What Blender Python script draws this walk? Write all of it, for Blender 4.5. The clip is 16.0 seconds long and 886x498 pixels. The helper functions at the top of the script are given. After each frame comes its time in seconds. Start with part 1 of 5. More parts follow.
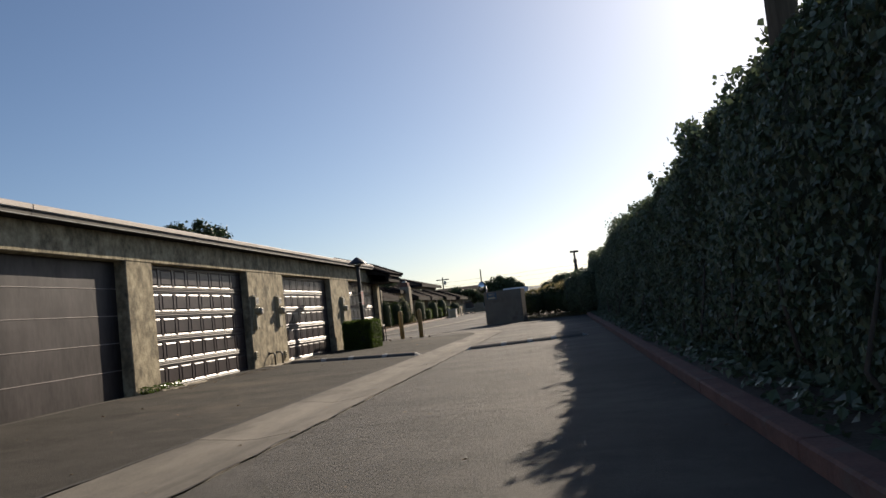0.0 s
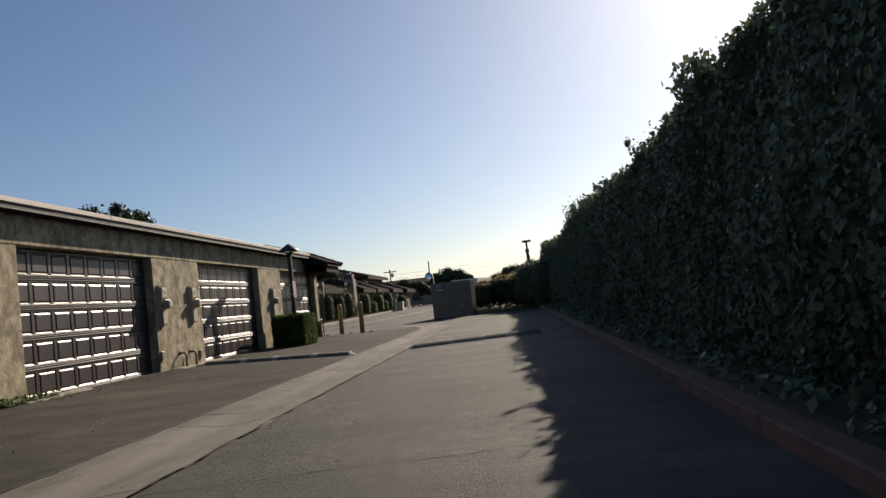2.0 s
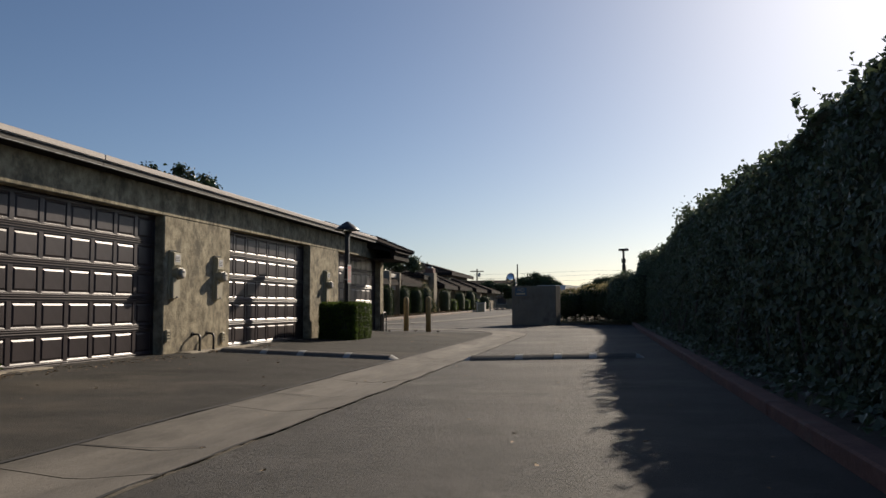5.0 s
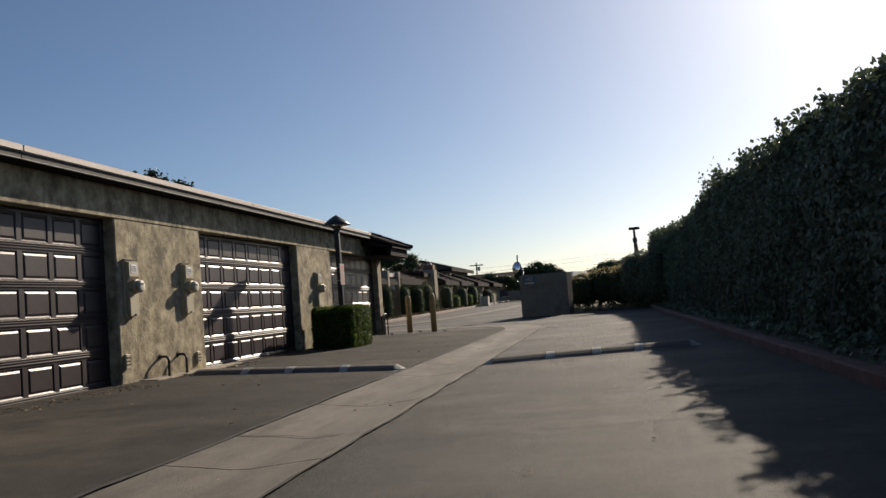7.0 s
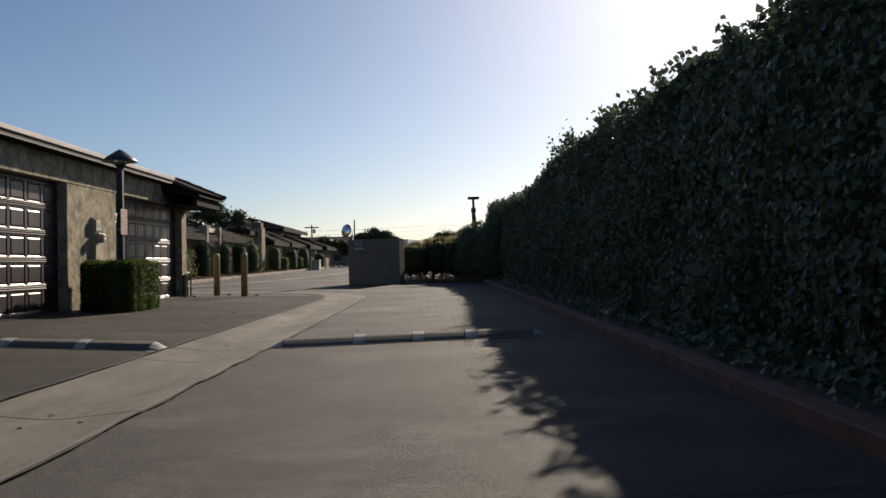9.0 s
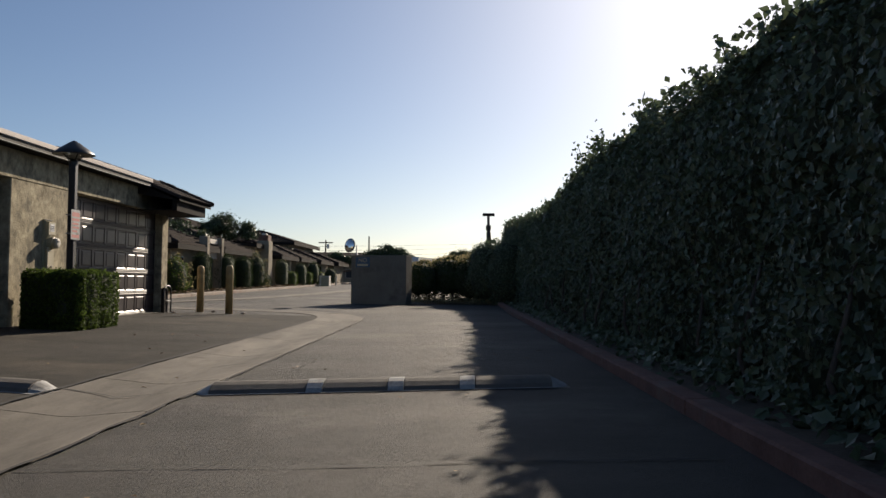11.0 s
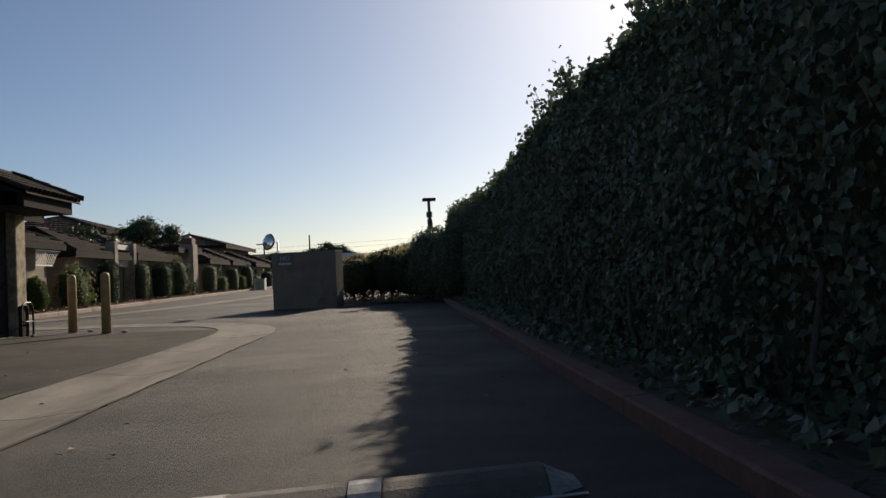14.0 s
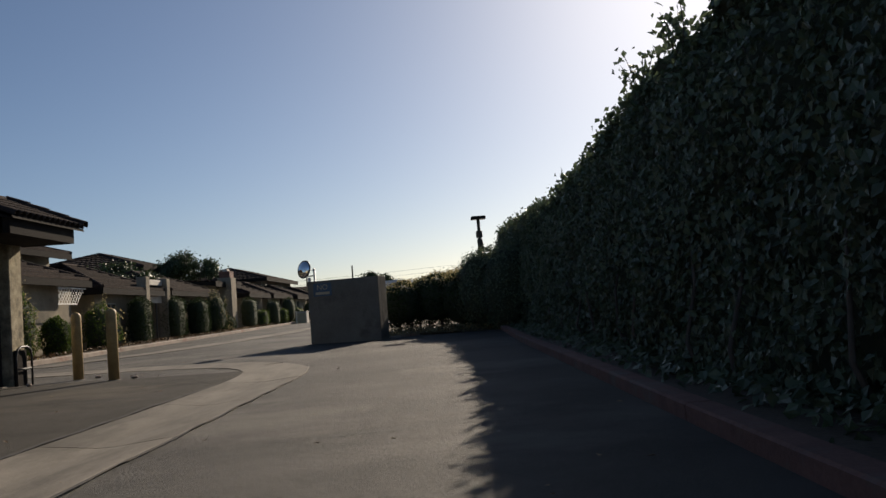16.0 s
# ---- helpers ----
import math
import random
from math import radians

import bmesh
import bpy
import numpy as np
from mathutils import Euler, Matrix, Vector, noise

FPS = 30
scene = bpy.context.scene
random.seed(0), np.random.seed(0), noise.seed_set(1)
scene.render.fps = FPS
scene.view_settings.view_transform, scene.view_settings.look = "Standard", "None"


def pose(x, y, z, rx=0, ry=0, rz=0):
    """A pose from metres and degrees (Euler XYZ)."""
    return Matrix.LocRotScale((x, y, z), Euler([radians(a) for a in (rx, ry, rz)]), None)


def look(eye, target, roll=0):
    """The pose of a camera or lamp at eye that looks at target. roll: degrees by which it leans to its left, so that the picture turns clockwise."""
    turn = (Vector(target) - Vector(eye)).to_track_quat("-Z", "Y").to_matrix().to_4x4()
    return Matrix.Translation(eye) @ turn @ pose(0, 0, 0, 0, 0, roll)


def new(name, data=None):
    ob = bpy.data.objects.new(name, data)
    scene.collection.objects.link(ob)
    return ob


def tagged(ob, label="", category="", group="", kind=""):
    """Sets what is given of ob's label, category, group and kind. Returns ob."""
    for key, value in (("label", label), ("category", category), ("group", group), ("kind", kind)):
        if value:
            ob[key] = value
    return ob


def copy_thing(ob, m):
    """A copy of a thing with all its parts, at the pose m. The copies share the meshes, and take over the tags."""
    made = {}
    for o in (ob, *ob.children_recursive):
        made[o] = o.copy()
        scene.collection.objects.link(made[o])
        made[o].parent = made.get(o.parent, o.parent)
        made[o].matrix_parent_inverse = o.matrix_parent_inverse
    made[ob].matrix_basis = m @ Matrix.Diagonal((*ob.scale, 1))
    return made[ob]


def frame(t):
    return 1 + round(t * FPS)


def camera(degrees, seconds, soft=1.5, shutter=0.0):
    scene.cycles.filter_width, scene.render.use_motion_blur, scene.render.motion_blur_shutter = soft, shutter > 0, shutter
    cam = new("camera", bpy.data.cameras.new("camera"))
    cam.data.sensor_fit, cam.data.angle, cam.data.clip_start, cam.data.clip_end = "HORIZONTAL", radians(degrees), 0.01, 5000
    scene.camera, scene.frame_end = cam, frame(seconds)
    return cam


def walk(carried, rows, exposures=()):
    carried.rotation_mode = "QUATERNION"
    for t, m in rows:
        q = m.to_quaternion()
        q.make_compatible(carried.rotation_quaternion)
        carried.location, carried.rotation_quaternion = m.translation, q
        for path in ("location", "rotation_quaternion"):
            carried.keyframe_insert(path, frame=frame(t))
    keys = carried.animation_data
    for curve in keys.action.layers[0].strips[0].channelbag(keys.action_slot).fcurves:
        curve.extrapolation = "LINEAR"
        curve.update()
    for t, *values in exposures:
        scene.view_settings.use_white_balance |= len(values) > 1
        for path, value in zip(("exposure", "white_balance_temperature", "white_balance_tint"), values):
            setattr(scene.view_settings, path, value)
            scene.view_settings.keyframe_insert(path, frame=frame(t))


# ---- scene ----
cam = camera(55.8, 16.0)
PATH = [
    (0, (-0.099, -1.343, 0.989), (-0.37, 0.633, 1.141), -6.2),
    (0.5, (-0.125, -0.66, 0.949), (-0.353, 1.317, 1.15), -5.7),
    (1, (-0.172, -0.005, 0.92), (-0.412, 1.975, 1.076), -5.1),
    (1.5, (-0.256, 0.723, 0.894), (-0.506, 2.706, 0.983), -4.5),
    (2, (-0.286, 1.377, 0.975), (-0.438, 3.367, 1.097), -6.2),
    (2.5, (-0.219, 2.08, 0.971), (-0.273, 4.068, 1.186), -4.1),
    (3, (-0.232, 2.675, 0.971), (-0.277, 4.669, 1.118), -5.2),
    (3.5, (-0.178, 3.275, 0.949), (-0.356, 5.264, 1.061), -5.8),
    (4, (-0.097, 3.804, 0.984), (-0.386, 5.779, 1.104), -3.6),
    (4.5, (-0.171, 4.462, 0.958), (-0.541, 6.423, 1.094), 0.3),
    (7, (-0.902, 7.415, 0.915), (-1.264, 9.377, 1.046), -4.5),
    (7.5, (-0.962, 8.104, 0.926), (-1.199, 10.089, 1.001), -3.1),
    (8, (-0.937, 8.827, 0.911), (-0.917, 10.827, 0.949), -1.5),
    (10.5, (-0.616, 11.836, 0.918), (-0.629, 13.836, 0.948), -0.0),
    (11, (-0.581, 12.466, 0.938), (-0.608, 14.464, 1.016), 0.7),
    (11.5, (-0.573, 13.096, 0.918), (-0.657, 15.092, 1.019), 1.2),
    (12, (-0.488, 13.76, 0.934), (-0.414, 15.757, 1.023), -1.5),
    (12.5, (-0.435, 14.407, 0.938), (-0.266, 16.393, 1.103), -2.5),
    (13, (-0.351, 15.093, 0.922), (-0.036, 17.061, 1.087), -4.1),
    (13.5, (-0.349, 15.697, 0.922), (-0.132, 17.681, 1.047), -4.4),
    (14, (-0.286, 16.26, 0.923), (-0.186, 18.256, 0.987), -2.5),
    (14.5, (-0.279, 16.843, 0.912), (-0.088, 18.834, 0.942), -2.3),
    (15, (-0.281, 17.627, 0.915), (0.055, 19.598, 0.947), -4.5),
    (15.5, (-0.384, 18.214, 0.888), (-0.281, 20.209, 0.987), -3.8),
    (16, (-0.458, 18.856, 0.89), (-0.456, 20.852, 1.026), -4.4),
]
walk(cam, [(t, look(eye, target, roll)) for t, eye, target, roll in PATH], exposures=[(0, 0.66, 6280, 11), (0.5, 0.34, 6180, 11), (1, 0.24, 6180, 11), (1.5, 0.28, 6180, 11), (2, 0.48, 6230, 11), (2.5, 0.12, 6180, 11), (3, 0.06, 6180, 11), (3.5, 0.24, 6180, 11), (4, 0.38, 6180, 11), (4.5, 0.3, 6180, 11), (7, 0.46, 6180, 11), (8, 0.4, 6180, 11), (10.5, 0.54, 6280, 11), (12.5, 0.44, 6280, 11), (13, 0.38, 6330, 11), (13.5, 0.18, 6330, 11), (14, 0.34, 6330, 11), (15, 0.42, 6330, 11), (16, 0.28, 6330, 11)])

# ---- daylight: low sun ahead, clear sky ----
SUN_AZ, SUN_EL = 18.5, 24.2
world = bpy.data.worlds.new("sky")
scene.world = world
world.use_nodes = True
wt = world.node_tree
sky = wt.nodes.new("ShaderNodeTexSky")
sky.sky_type = "NISHITA"
sky.sun_disc = False
sky.sun_elevation, sky.sun_rotation = radians(SUN_EL), radians(SUN_AZ)
sky.air_density, sky.dust_density, sky.ozone_density = 0.8, 0.62, 2.2
wt.nodes["Background"].inputs["Strength"].default_value = 0.054
wt.links.new(sky.outputs["Color"], wt.nodes["Background"].inputs["Color"])
sun = new("sun", bpy.data.lights.new("sun", "SUN"))
sun.data.energy, sun.data.angle, sun.data.color = 4.7, radians(0.5), (1.0, 0.84, 0.645)
sun.matrix_basis = look((0, 0, 0), (-math.sin(radians(SUN_AZ)) * math.cos(radians(SUN_EL)), -math.cos(radians(SUN_AZ)) * math.cos(radians(SUN_EL)), -math.sin(radians(SUN_EL))))


# ---- materials ----
def material(name, dark, light, rough=0.8, scale=3.0, fine=60.0, fine_mix=0.3, bump=0.15, bump_scale=None, metal=0.0, spec=0.5, island=0.0, translucent=0.0, third=None, stretch=(1, 1, 1), piece=0.0, sharp=0.16):
    """Two colours mixed by broad and fine noise, with fine relief. third: a colour of scattered stains. island, piece: how much single leaves and pieces differ."""
    m = bpy.data.materials.new(name)
    m.use_nodes = True
    nt = m.node_tree
    n, link = nt.nodes, nt.links.new
    bsdf = n["Principled BSDF"]
    co = n.new("ShaderNodeTexCoord")
    mp = n.new("ShaderNodeMapping")
    mp.inputs["Scale"].default_value = stretch
    link(co.outputs["Object"], mp.inputs["Vector"])
    a, b = n.new("ShaderNodeTexNoise"), n.new("ShaderNodeTexNoise")
    for k, sc, det in ((a, scale, 6), (b, fine, 3)):
        k.inputs["Scale"].default_value, k.inputs["Detail"].default_value = sc, det
        k.inputs["Roughness"].default_value = 0.65
        link(mp.outputs["Vector"], k.inputs["Vector"])
    mix = n.new("ShaderNodeMix")
    mix.inputs[0].default_value = fine_mix
    link(a.outputs["Fac"], mix.inputs[2])
    link(b.outputs["Fac"], mix.inputs[3])
    ramp = n.new("ShaderNodeValToRGB")
    ramp.color_ramp.elements[0].position, ramp.color_ramp.elements[1].position = 0.5 - sharp, 0.5 + sharp
    ramp.color_ramp.elements[0].color, ramp.color_ramp.elements[1].color = (*dark, 1), (*light, 1)
    link(mix.outputs[0], ramp.inputs["Fac"])
    col = ramp.outputs["Color"]
    if third:
        c = n.new("ShaderNodeTexNoise")
        c.inputs["Scale"].default_value, c.inputs["Detail"].default_value = scale * 0.45, 8
        c.inputs["Roughness"].default_value = 0.7
        link(mp.outputs["Vector"], c.inputs["Vector"])
        rr = n.new("ShaderNodeValToRGB")
        rr.color_ramp.elements[0].position, rr.color_ramp.elements[1].position = 0.52, 0.64
        link(c.outputs["Fac"], rr.inputs["Fac"])
        mm = n.new("ShaderNodeMix")
        mm.data_type = "RGBA"
        link(rr.outputs["Color"], mm.inputs[0])
        link(col, mm.inputs[6])
        mm.inputs[7].default_value = (*third, 1)
        col = mm.outputs[2]
    for amount, source in ((island, "ShaderNodeNewGeometry"), (piece, "ShaderNodeObjectInfo")):
        if amount:
            g = n.new(source)
            hsv = n.new("ShaderNodeHueSaturation")
            mr = n.new("ShaderNodeMapRange")
            mr.inputs["To Min"].default_value, mr.inputs["To Max"].default_value = 1 - amount, 1 + amount
            link(g.outputs["Random Per Island" if source.endswith("Geometry") else "Random"], mr.inputs["Value"])
            link(mr.outputs["Result"], hsv.inputs["Value"])
            link(col, hsv.inputs["Color"])
            col = hsv.outputs["Color"]
    link(col, bsdf.inputs["Base Color"])
    bsdf.inputs["Roughness"].default_value, bsdf.inputs["Metallic"].default_value = rough, metal
    bsdf.inputs["Specular IOR Level"].default_value = spec
    if bump:
        bp = n.new("ShaderNodeBump")
        bp.inputs["Strength"].default_value, bp.inputs["Distance"].default_value = bump, 0.02
        src = b
        if bump_scale:
            src = n.new("ShaderNodeTexNoise")
            src.inputs["Scale"].default_value, src.inputs["Detail"].default_value = bump_scale, 5
            link(mp.outputs["Vector"], src.inputs["Vector"])
        link(src.outputs["Fac"], bp.inputs["Height"])
        link(bp.outputs["Normal"], bsdf.inputs["Normal"])
    if translucent:
        tr = n.new("ShaderNodeBsdfTranslucent")
        link(col, tr.inputs["Color"])
        ms = n.new("ShaderNodeMixShader")
        ms.inputs[0].default_value = translucent
        link(bsdf.outputs[0], ms.inputs[1])
        link(tr.outputs[0], ms.inputs[2])
        link(ms.outputs[0], n["Material Output"].inputs["Surface"])
    return m


ASPHALT = material("asphalt", (0.016, 0.015, 0.0135), (0.1, 0.093, 0.082), 0.78, 0.5, 110, 0.55, 0.6, 320, third=(0.112, 0.103, 0.089), spec=0.26, stretch=(0.9, 1.15, 1))
APRON = material("apron_asphalt", (0.02, 0.0185, 0.016), (0.076, 0.07, 0.06), 0.88, 0.6, 120, 0.45, 0.45, 210, third=(0.088, 0.077, 0.06), spec=0.14)
CONCRETE = material("concrete", (0.085, 0.0765, 0.063), (0.195, 0.176, 0.147), 0.88, 1.6, 60, 0.35, 0.3, 90, third=(0.085, 0.076, 0.062), piece=0.12, spec=0.3, stretch=(1.6, 0.45, 1))
# dark fill of the cracks, also used to paint one shadow
CRACKSHADOW = material("crack_and_shadow", (0.012, 0.012, 0.012), (0.03, 0.028, 0.026), 0.9)
STUCCO = material("garage_stucco", (0.165, 0.142, 0.098), (0.51, 0.445, 0.31), 0.92, 4.6, 14, 0.26, 0.45, 34, third=(0.16, 0.142, 0.105), sharp=0.14, spec=0.15, stretch=(1, 1, 0.85))
DOOR = material("door_paint", (0.026, 0.0185, 0.0195), (0.048, 0.035, 0.0365), 0.4, 2.0, 30, 0.3, 0.06, 9, spec=0.3)
FLATDOOR = material("flat_door_paint", (0.017, 0.0145, 0.015), (0.062, 0.052, 0.0515), 0.5, 1.3, 14, 0.3, 0.5, 2.6, spec=0.22, stretch=(1, 1, 0.35))
# board colour darkened so the band under the flashing reads as shadow
FASCIA = material("fascia_shadow_tone", (0.05, 0.045, 0.038), (0.085, 0.076, 0.064), 0.8, 2, 30, 0.3, 0.1, stretch=(1, 0.2, 1))
FLASHING = material("flashing", (0.3, 0.25, 0.21), (0.42, 0.36, 0.31), 0.5, 1.2, 25, 0.3, 0.05)
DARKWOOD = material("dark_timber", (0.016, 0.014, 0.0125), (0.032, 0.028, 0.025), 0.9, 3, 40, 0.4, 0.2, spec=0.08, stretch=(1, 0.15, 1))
GRAVELROOF = material("roof_felt", (0.09, 0.088, 0.085), (0.15, 0.145, 0.14), 0.95, 2, 80, 0.5, 0.2)
TILE = material("roof_tile", (0.024, 0.0188, 0.0166), (0.062, 0.0475, 0.041), 0.92, 4, 50, 0.3, 0.2, piece=0.22, island=0.2, spec=0.06)
BLACK = material("black_metal", (0.012, 0.012, 0.013), (0.025, 0.025, 0.026), 0.45, 4, 60, 0.3, 0.05)
BOLLARD = material("bollard_paint", (0.36, 0.245, 0.095), (0.52, 0.37, 0.155), 0.6, 5, 40, 0.35, 0.1, third=(0.29, 0.205, 0.09))
RUBBER = material("rubber", (0.08, 0.073, 0.064), (0.155, 0.14, 0.12), 0.9, 6, 90, 0.4, 0.3, third=(0.13, 0.117, 0.1))
WHITE = material("worn_white_paint", (0.26, 0.26, 0.25), (0.52, 0.52, 0.5), 0.8, 9, 60, 0.45, 0.15, third=(0.2, 0.195, 0.18), spec=0.25)
REDKERB = material("red_kerb_paint", (0.14, 0.078, 0.064), (0.24, 0.135, 0.11), 0.9, 4, 40, 0.4, 0.2, third=(0.18, 0.135, 0.115), spec=0.2)
KERB = material("kerb_concrete", (0.24, 0.2, 0.165), (0.38, 0.32, 0.27), 0.88, 2, 30, 0.3, 0.2, third=(0.26, 0.17, 0.135), piece=0.1, spec=0.2)
SOIL = material("soil", (0.05, 0.038, 0.026), (0.12, 0.09, 0.06), 0.95, 3, 30, 0.5, 0.6, 30)
IVY = material("ivy_leaf", (0.072, 0.102, 0.056), (0.125, 0.158, 0.088), 0.46, 1.5, 20, 0.3, 0, island=0.3, translucent=0.25, spec=0.5)
# dark colour that stands for the shade between the leaves
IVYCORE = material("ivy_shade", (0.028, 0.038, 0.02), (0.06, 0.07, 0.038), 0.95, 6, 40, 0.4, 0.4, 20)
BOX = material("boxwood_leaf", (0.035, 0.06, 0.012), (0.1, 0.145, 0.03), 0.65, 2, 25, 0.3, 0, island=0.4, translucent=0.45, spec=0.15)
SHRUB = material("shrub_leaf", (0.02, 0.034, 0.013), (0.046, 0.068, 0.025), 0.75, 2, 25, 0.3, 0, island=0.35, translucent=0.25, spec=0.1)
# dry leaf tone kept pale so that it carries the sunlight on foliage
PALELEAF = material("sunlit_pale_leaf", (0.2, 0.18, 0.09), (0.4, 0.34, 0.19), 0.7, 2, 25, 0.3, 0, island=0.3, translucent=0.5, spec=0.2)
TREELEAF = material("tree_leaf", (0.03, 0.05, 0.018), (0.06, 0.085, 0.03), 0.5, 1, 12, 0.3, 0, island=0.3, translucent=0.2)
BARK = material("bark", (0.06, 0.048, 0.038), (0.13, 0.105, 0.085), 0.9, 5, 40, 0.4, 0.5, 30, stretch=(1, 1, 0.25))
POLEWOOD = material("pole_timber", (0.07, 0.055, 0.042), (0.14, 0.115, 0.09), 0.9, 5, 40, 0.4, 0.3, stretch=(1, 1, 0.1))
METERBOX = material("meter_paint", (0.34, 0.3, 0.2), (0.44, 0.39, 0.27), 0.5, 4, 40, 0.3, 0.05)
HOUSE = material("house_stucco", (0.2, 0.175, 0.132), (0.36, 0.315, 0.245), 0.9, 1.4, 20, 0.3, 0.3, 45, third=(0.18, 0.156, 0.118), spec=0.12)
ENCLOSURE = material("enclosure_stucco", (0.13, 0.12, 0.1), (0.21, 0.195, 0.165), 0.9, 1.2, 22, 0.35, 0.3, 45, third=(0.1, 0.09, 0.076), spec=0.12)
TRIM = material("house_trim", (0.4, 0.37, 0.32), (0.52, 0.48, 0.42), 0.7, 2, 30, 0.3, 0.05)
BRICK = material("chimney_brick", (0.12, 0.06, 0.045), (0.22, 0.11, 0.08), 0.85, 6, 40, 0.4, 0.3)
LATTICE = material("lattice_paint", (0.62, 0.6, 0.55), (0.75, 0.73, 0.68), 0.7, 4, 40, 0.3, 0.05)
GALV = material("galvanised_steel", (0.3, 0.3, 0.31), (0.45, 0.45, 0.46), 0.45, 5, 40, 0.3, 0.05, metal=0.8)
CARPAINT = material("van_paint", (0.6, 0.61, 0.62), (0.68, 0.69, 0.7), 0.25, 1, 10, 0.2, 0)
TYRE = material("tyre_rubber", (0.015, 0.015, 0.015), (0.03, 0.03, 0.03), 0.85)
SIGNRED = material("sign_red", (0.42, 0.13, 0.11), (0.5, 0.19, 0.16), 0.5, 6, 50, 0.3, 0.03)
SIGNBLUE = material("sign_blue", (0.03, 0.07, 0.12), (0.05, 0.1, 0.16), 0.5, 6, 50, 0.3, 0.03)
SEAM = material("seam_highlight", (0.2, 0.175, 0.165), (0.3, 0.265, 0.25), 0.5, 3, 30, 0.3, 0.05)
PATCH = material("broken_concrete", (0.2, 0.175, 0.13), (0.4, 0.35, 0.265), 0.92, 5, 40, 0.4, 0.4, 30, third=(0.12, 0.1, 0.075))
DRYLEAF = material("dry_leaf", (0.14, 0.085, 0.04), (0.3, 0.2, 0.1), 0.8, 4, 40, 0.3, 0, island=0.4)


def plain(name, colour, rough, metal=0.0, transmission=0.0):
    m = bpy.data.materials.new(name)
    m.use_nodes = True
    b = m.node_tree.nodes["Principled BSDF"]
    b.inputs["Base Color"].default_value = (*colour, 1)
    b.inputs["Roughness"].default_value, b.inputs["Metallic"].default_value = rough, metal
    b.inputs["Transmission Weight"].default_value = transmission
    return m


MIRROR = plain("mirror", (0.85, 0.87, 0.88), 0.04, 1.0)
GLASS = plain("window_glass", (0.05, 0.06, 0.07), 0.06)
CLEAR = plain("clear_glass", (0.9, 0.92, 0.9), 0.05, 0.0, 1.0)


# ---- mesh helpers ----
WORLD_OF = {}


class Geo:
    """Points and faces gathered into one mesh."""

    def __init__(self):
        self.v, self.f = [], []

    def add(self, verts, faces):
        o = len(self.v)
        self.v += [tuple(p) for p in verts]
        self.f += [tuple(i + o for i in f) for f in faces]
        return self

    def box(self, x0, x1, y0, y1, z0, z1, m=None):
        p = [Vector((x, y, z)) for z in (z0, z1) for y in (y0, y1) for x in (x0, x1)]
        if m:
            p = [m @ q for q in p]
        return self.add(p, [(0, 2, 3, 1), (4, 5, 7, 6), (0, 1, 5, 4), (2, 6, 7, 3), (0, 4, 6, 2), (1, 3, 7, 5)])

    def cbox(self, x0, x1, y0, y1, z0, z1, c=0.01, m=None):
        """A box with its upright and top edges cut off by c."""
        rings = [(0, z0), (0, z1 - c), (c, z1)]
        pts = []
        for k, z in rings:
            a = (x0 + k, x1 - k, y0 + k, y1 - k)
            e = c
            pts += [(a[0] + e, a[2], z), (a[1] - e, a[2], z), (a[1], a[2] + e, z), (a[1], a[3] - e, z), (a[1] - e, a[3], z), (a[0] + e, a[3], z), (a[0], a[3] - e, z), (a[0], a[2] + e, z)]
        pts = [Vector(p) for p in pts]
        if m:
            pts = [m @ p for p in pts]
        fs = [tuple(range(7, -1, -1)), tuple(range(16, 24))]
        for r in range(2):
            for i in range(8):
                j = (i + 1) % 8
                fs.append((r * 8 + i, r * 8 + j, r * 8 + 8 + j, r * 8 + 8 + i))
        return self.add(pts, fs)

    def tube(self, path, radii, seg=12, caps=True):
        path = [Vector(p) for p in path]
        n = len(path)
        if not hasattr(radii, "__len__"):
            radii = [radii] * n
        pts, fs = [], []
        ref = None
        for i in range(n):
            d = (path[min(i + 1, n - 1)] - path[max(i - 1, 0)]).normalized()
            if ref is None:
                ref = Vector((0, 0, 1)) if abs(d.z) < 0.9 else Vector((1, 0, 0))
            a = d.cross(ref).normalized()
            b = a.cross(d).normalized()
            ref = b
            for k in range(seg):
                t = 2 * math.pi * k / seg
                pts.append(path[i] + radii[i] * (math.cos(t) * a + math.sin(t) * b))
        for i in range(n - 1):
            for k in range(seg):
                l = (k + 1) % seg
                fs.append((i * seg + k, i * seg + l, (i + 1) * seg + l, (i + 1) * seg + k))
        if caps:
            fs += [tuple(range(seg - 1, -1, -1)), tuple(range((n - 1) * seg, n * seg))]
        return self.add(pts, fs)

    def lathe(self, profile, seg=20, m=None):
        pts, fs = [], []
        for r, z in profile:
            for k in range(seg):
                t = 2 * math.pi * k / seg
                pts.append(Vector((r * math.cos(t), r * math.sin(t), z)))
        for i in range(len(profile) - 1):
            for k in range(seg):
                l = (k + 1) % seg
                fs.append((i * seg + k, i * seg + l, (i + 1) * seg + l, (i + 1) * seg + k))
        fs += [tuple(range(seg - 1, -1, -1)), tuple(range((len(profile) - 1) * seg, len(profile) * seg))]
        if m:
            pts = [m @ p for p in pts]
        return self.add(pts, fs)

    def strip(self, rows):
        """A sheet through rows of points."""
        w = len(rows[0])
        fs = [(i * w + k, i * w + k + 1, (i + 1) * w + k + 1, (i + 1) * w + k) for i in range(len(rows) - 1) for k in range(w - 1)]
        return self.add([p for r in rows for p in r], fs)

    def mesh(self, name, mat, smooth=False):
        me = bpy.data.meshes.new(name)
        me.from_pydata([tuple(p) for p in self.v], [], self.f)
        me.materials.append(mat)
        me.update()
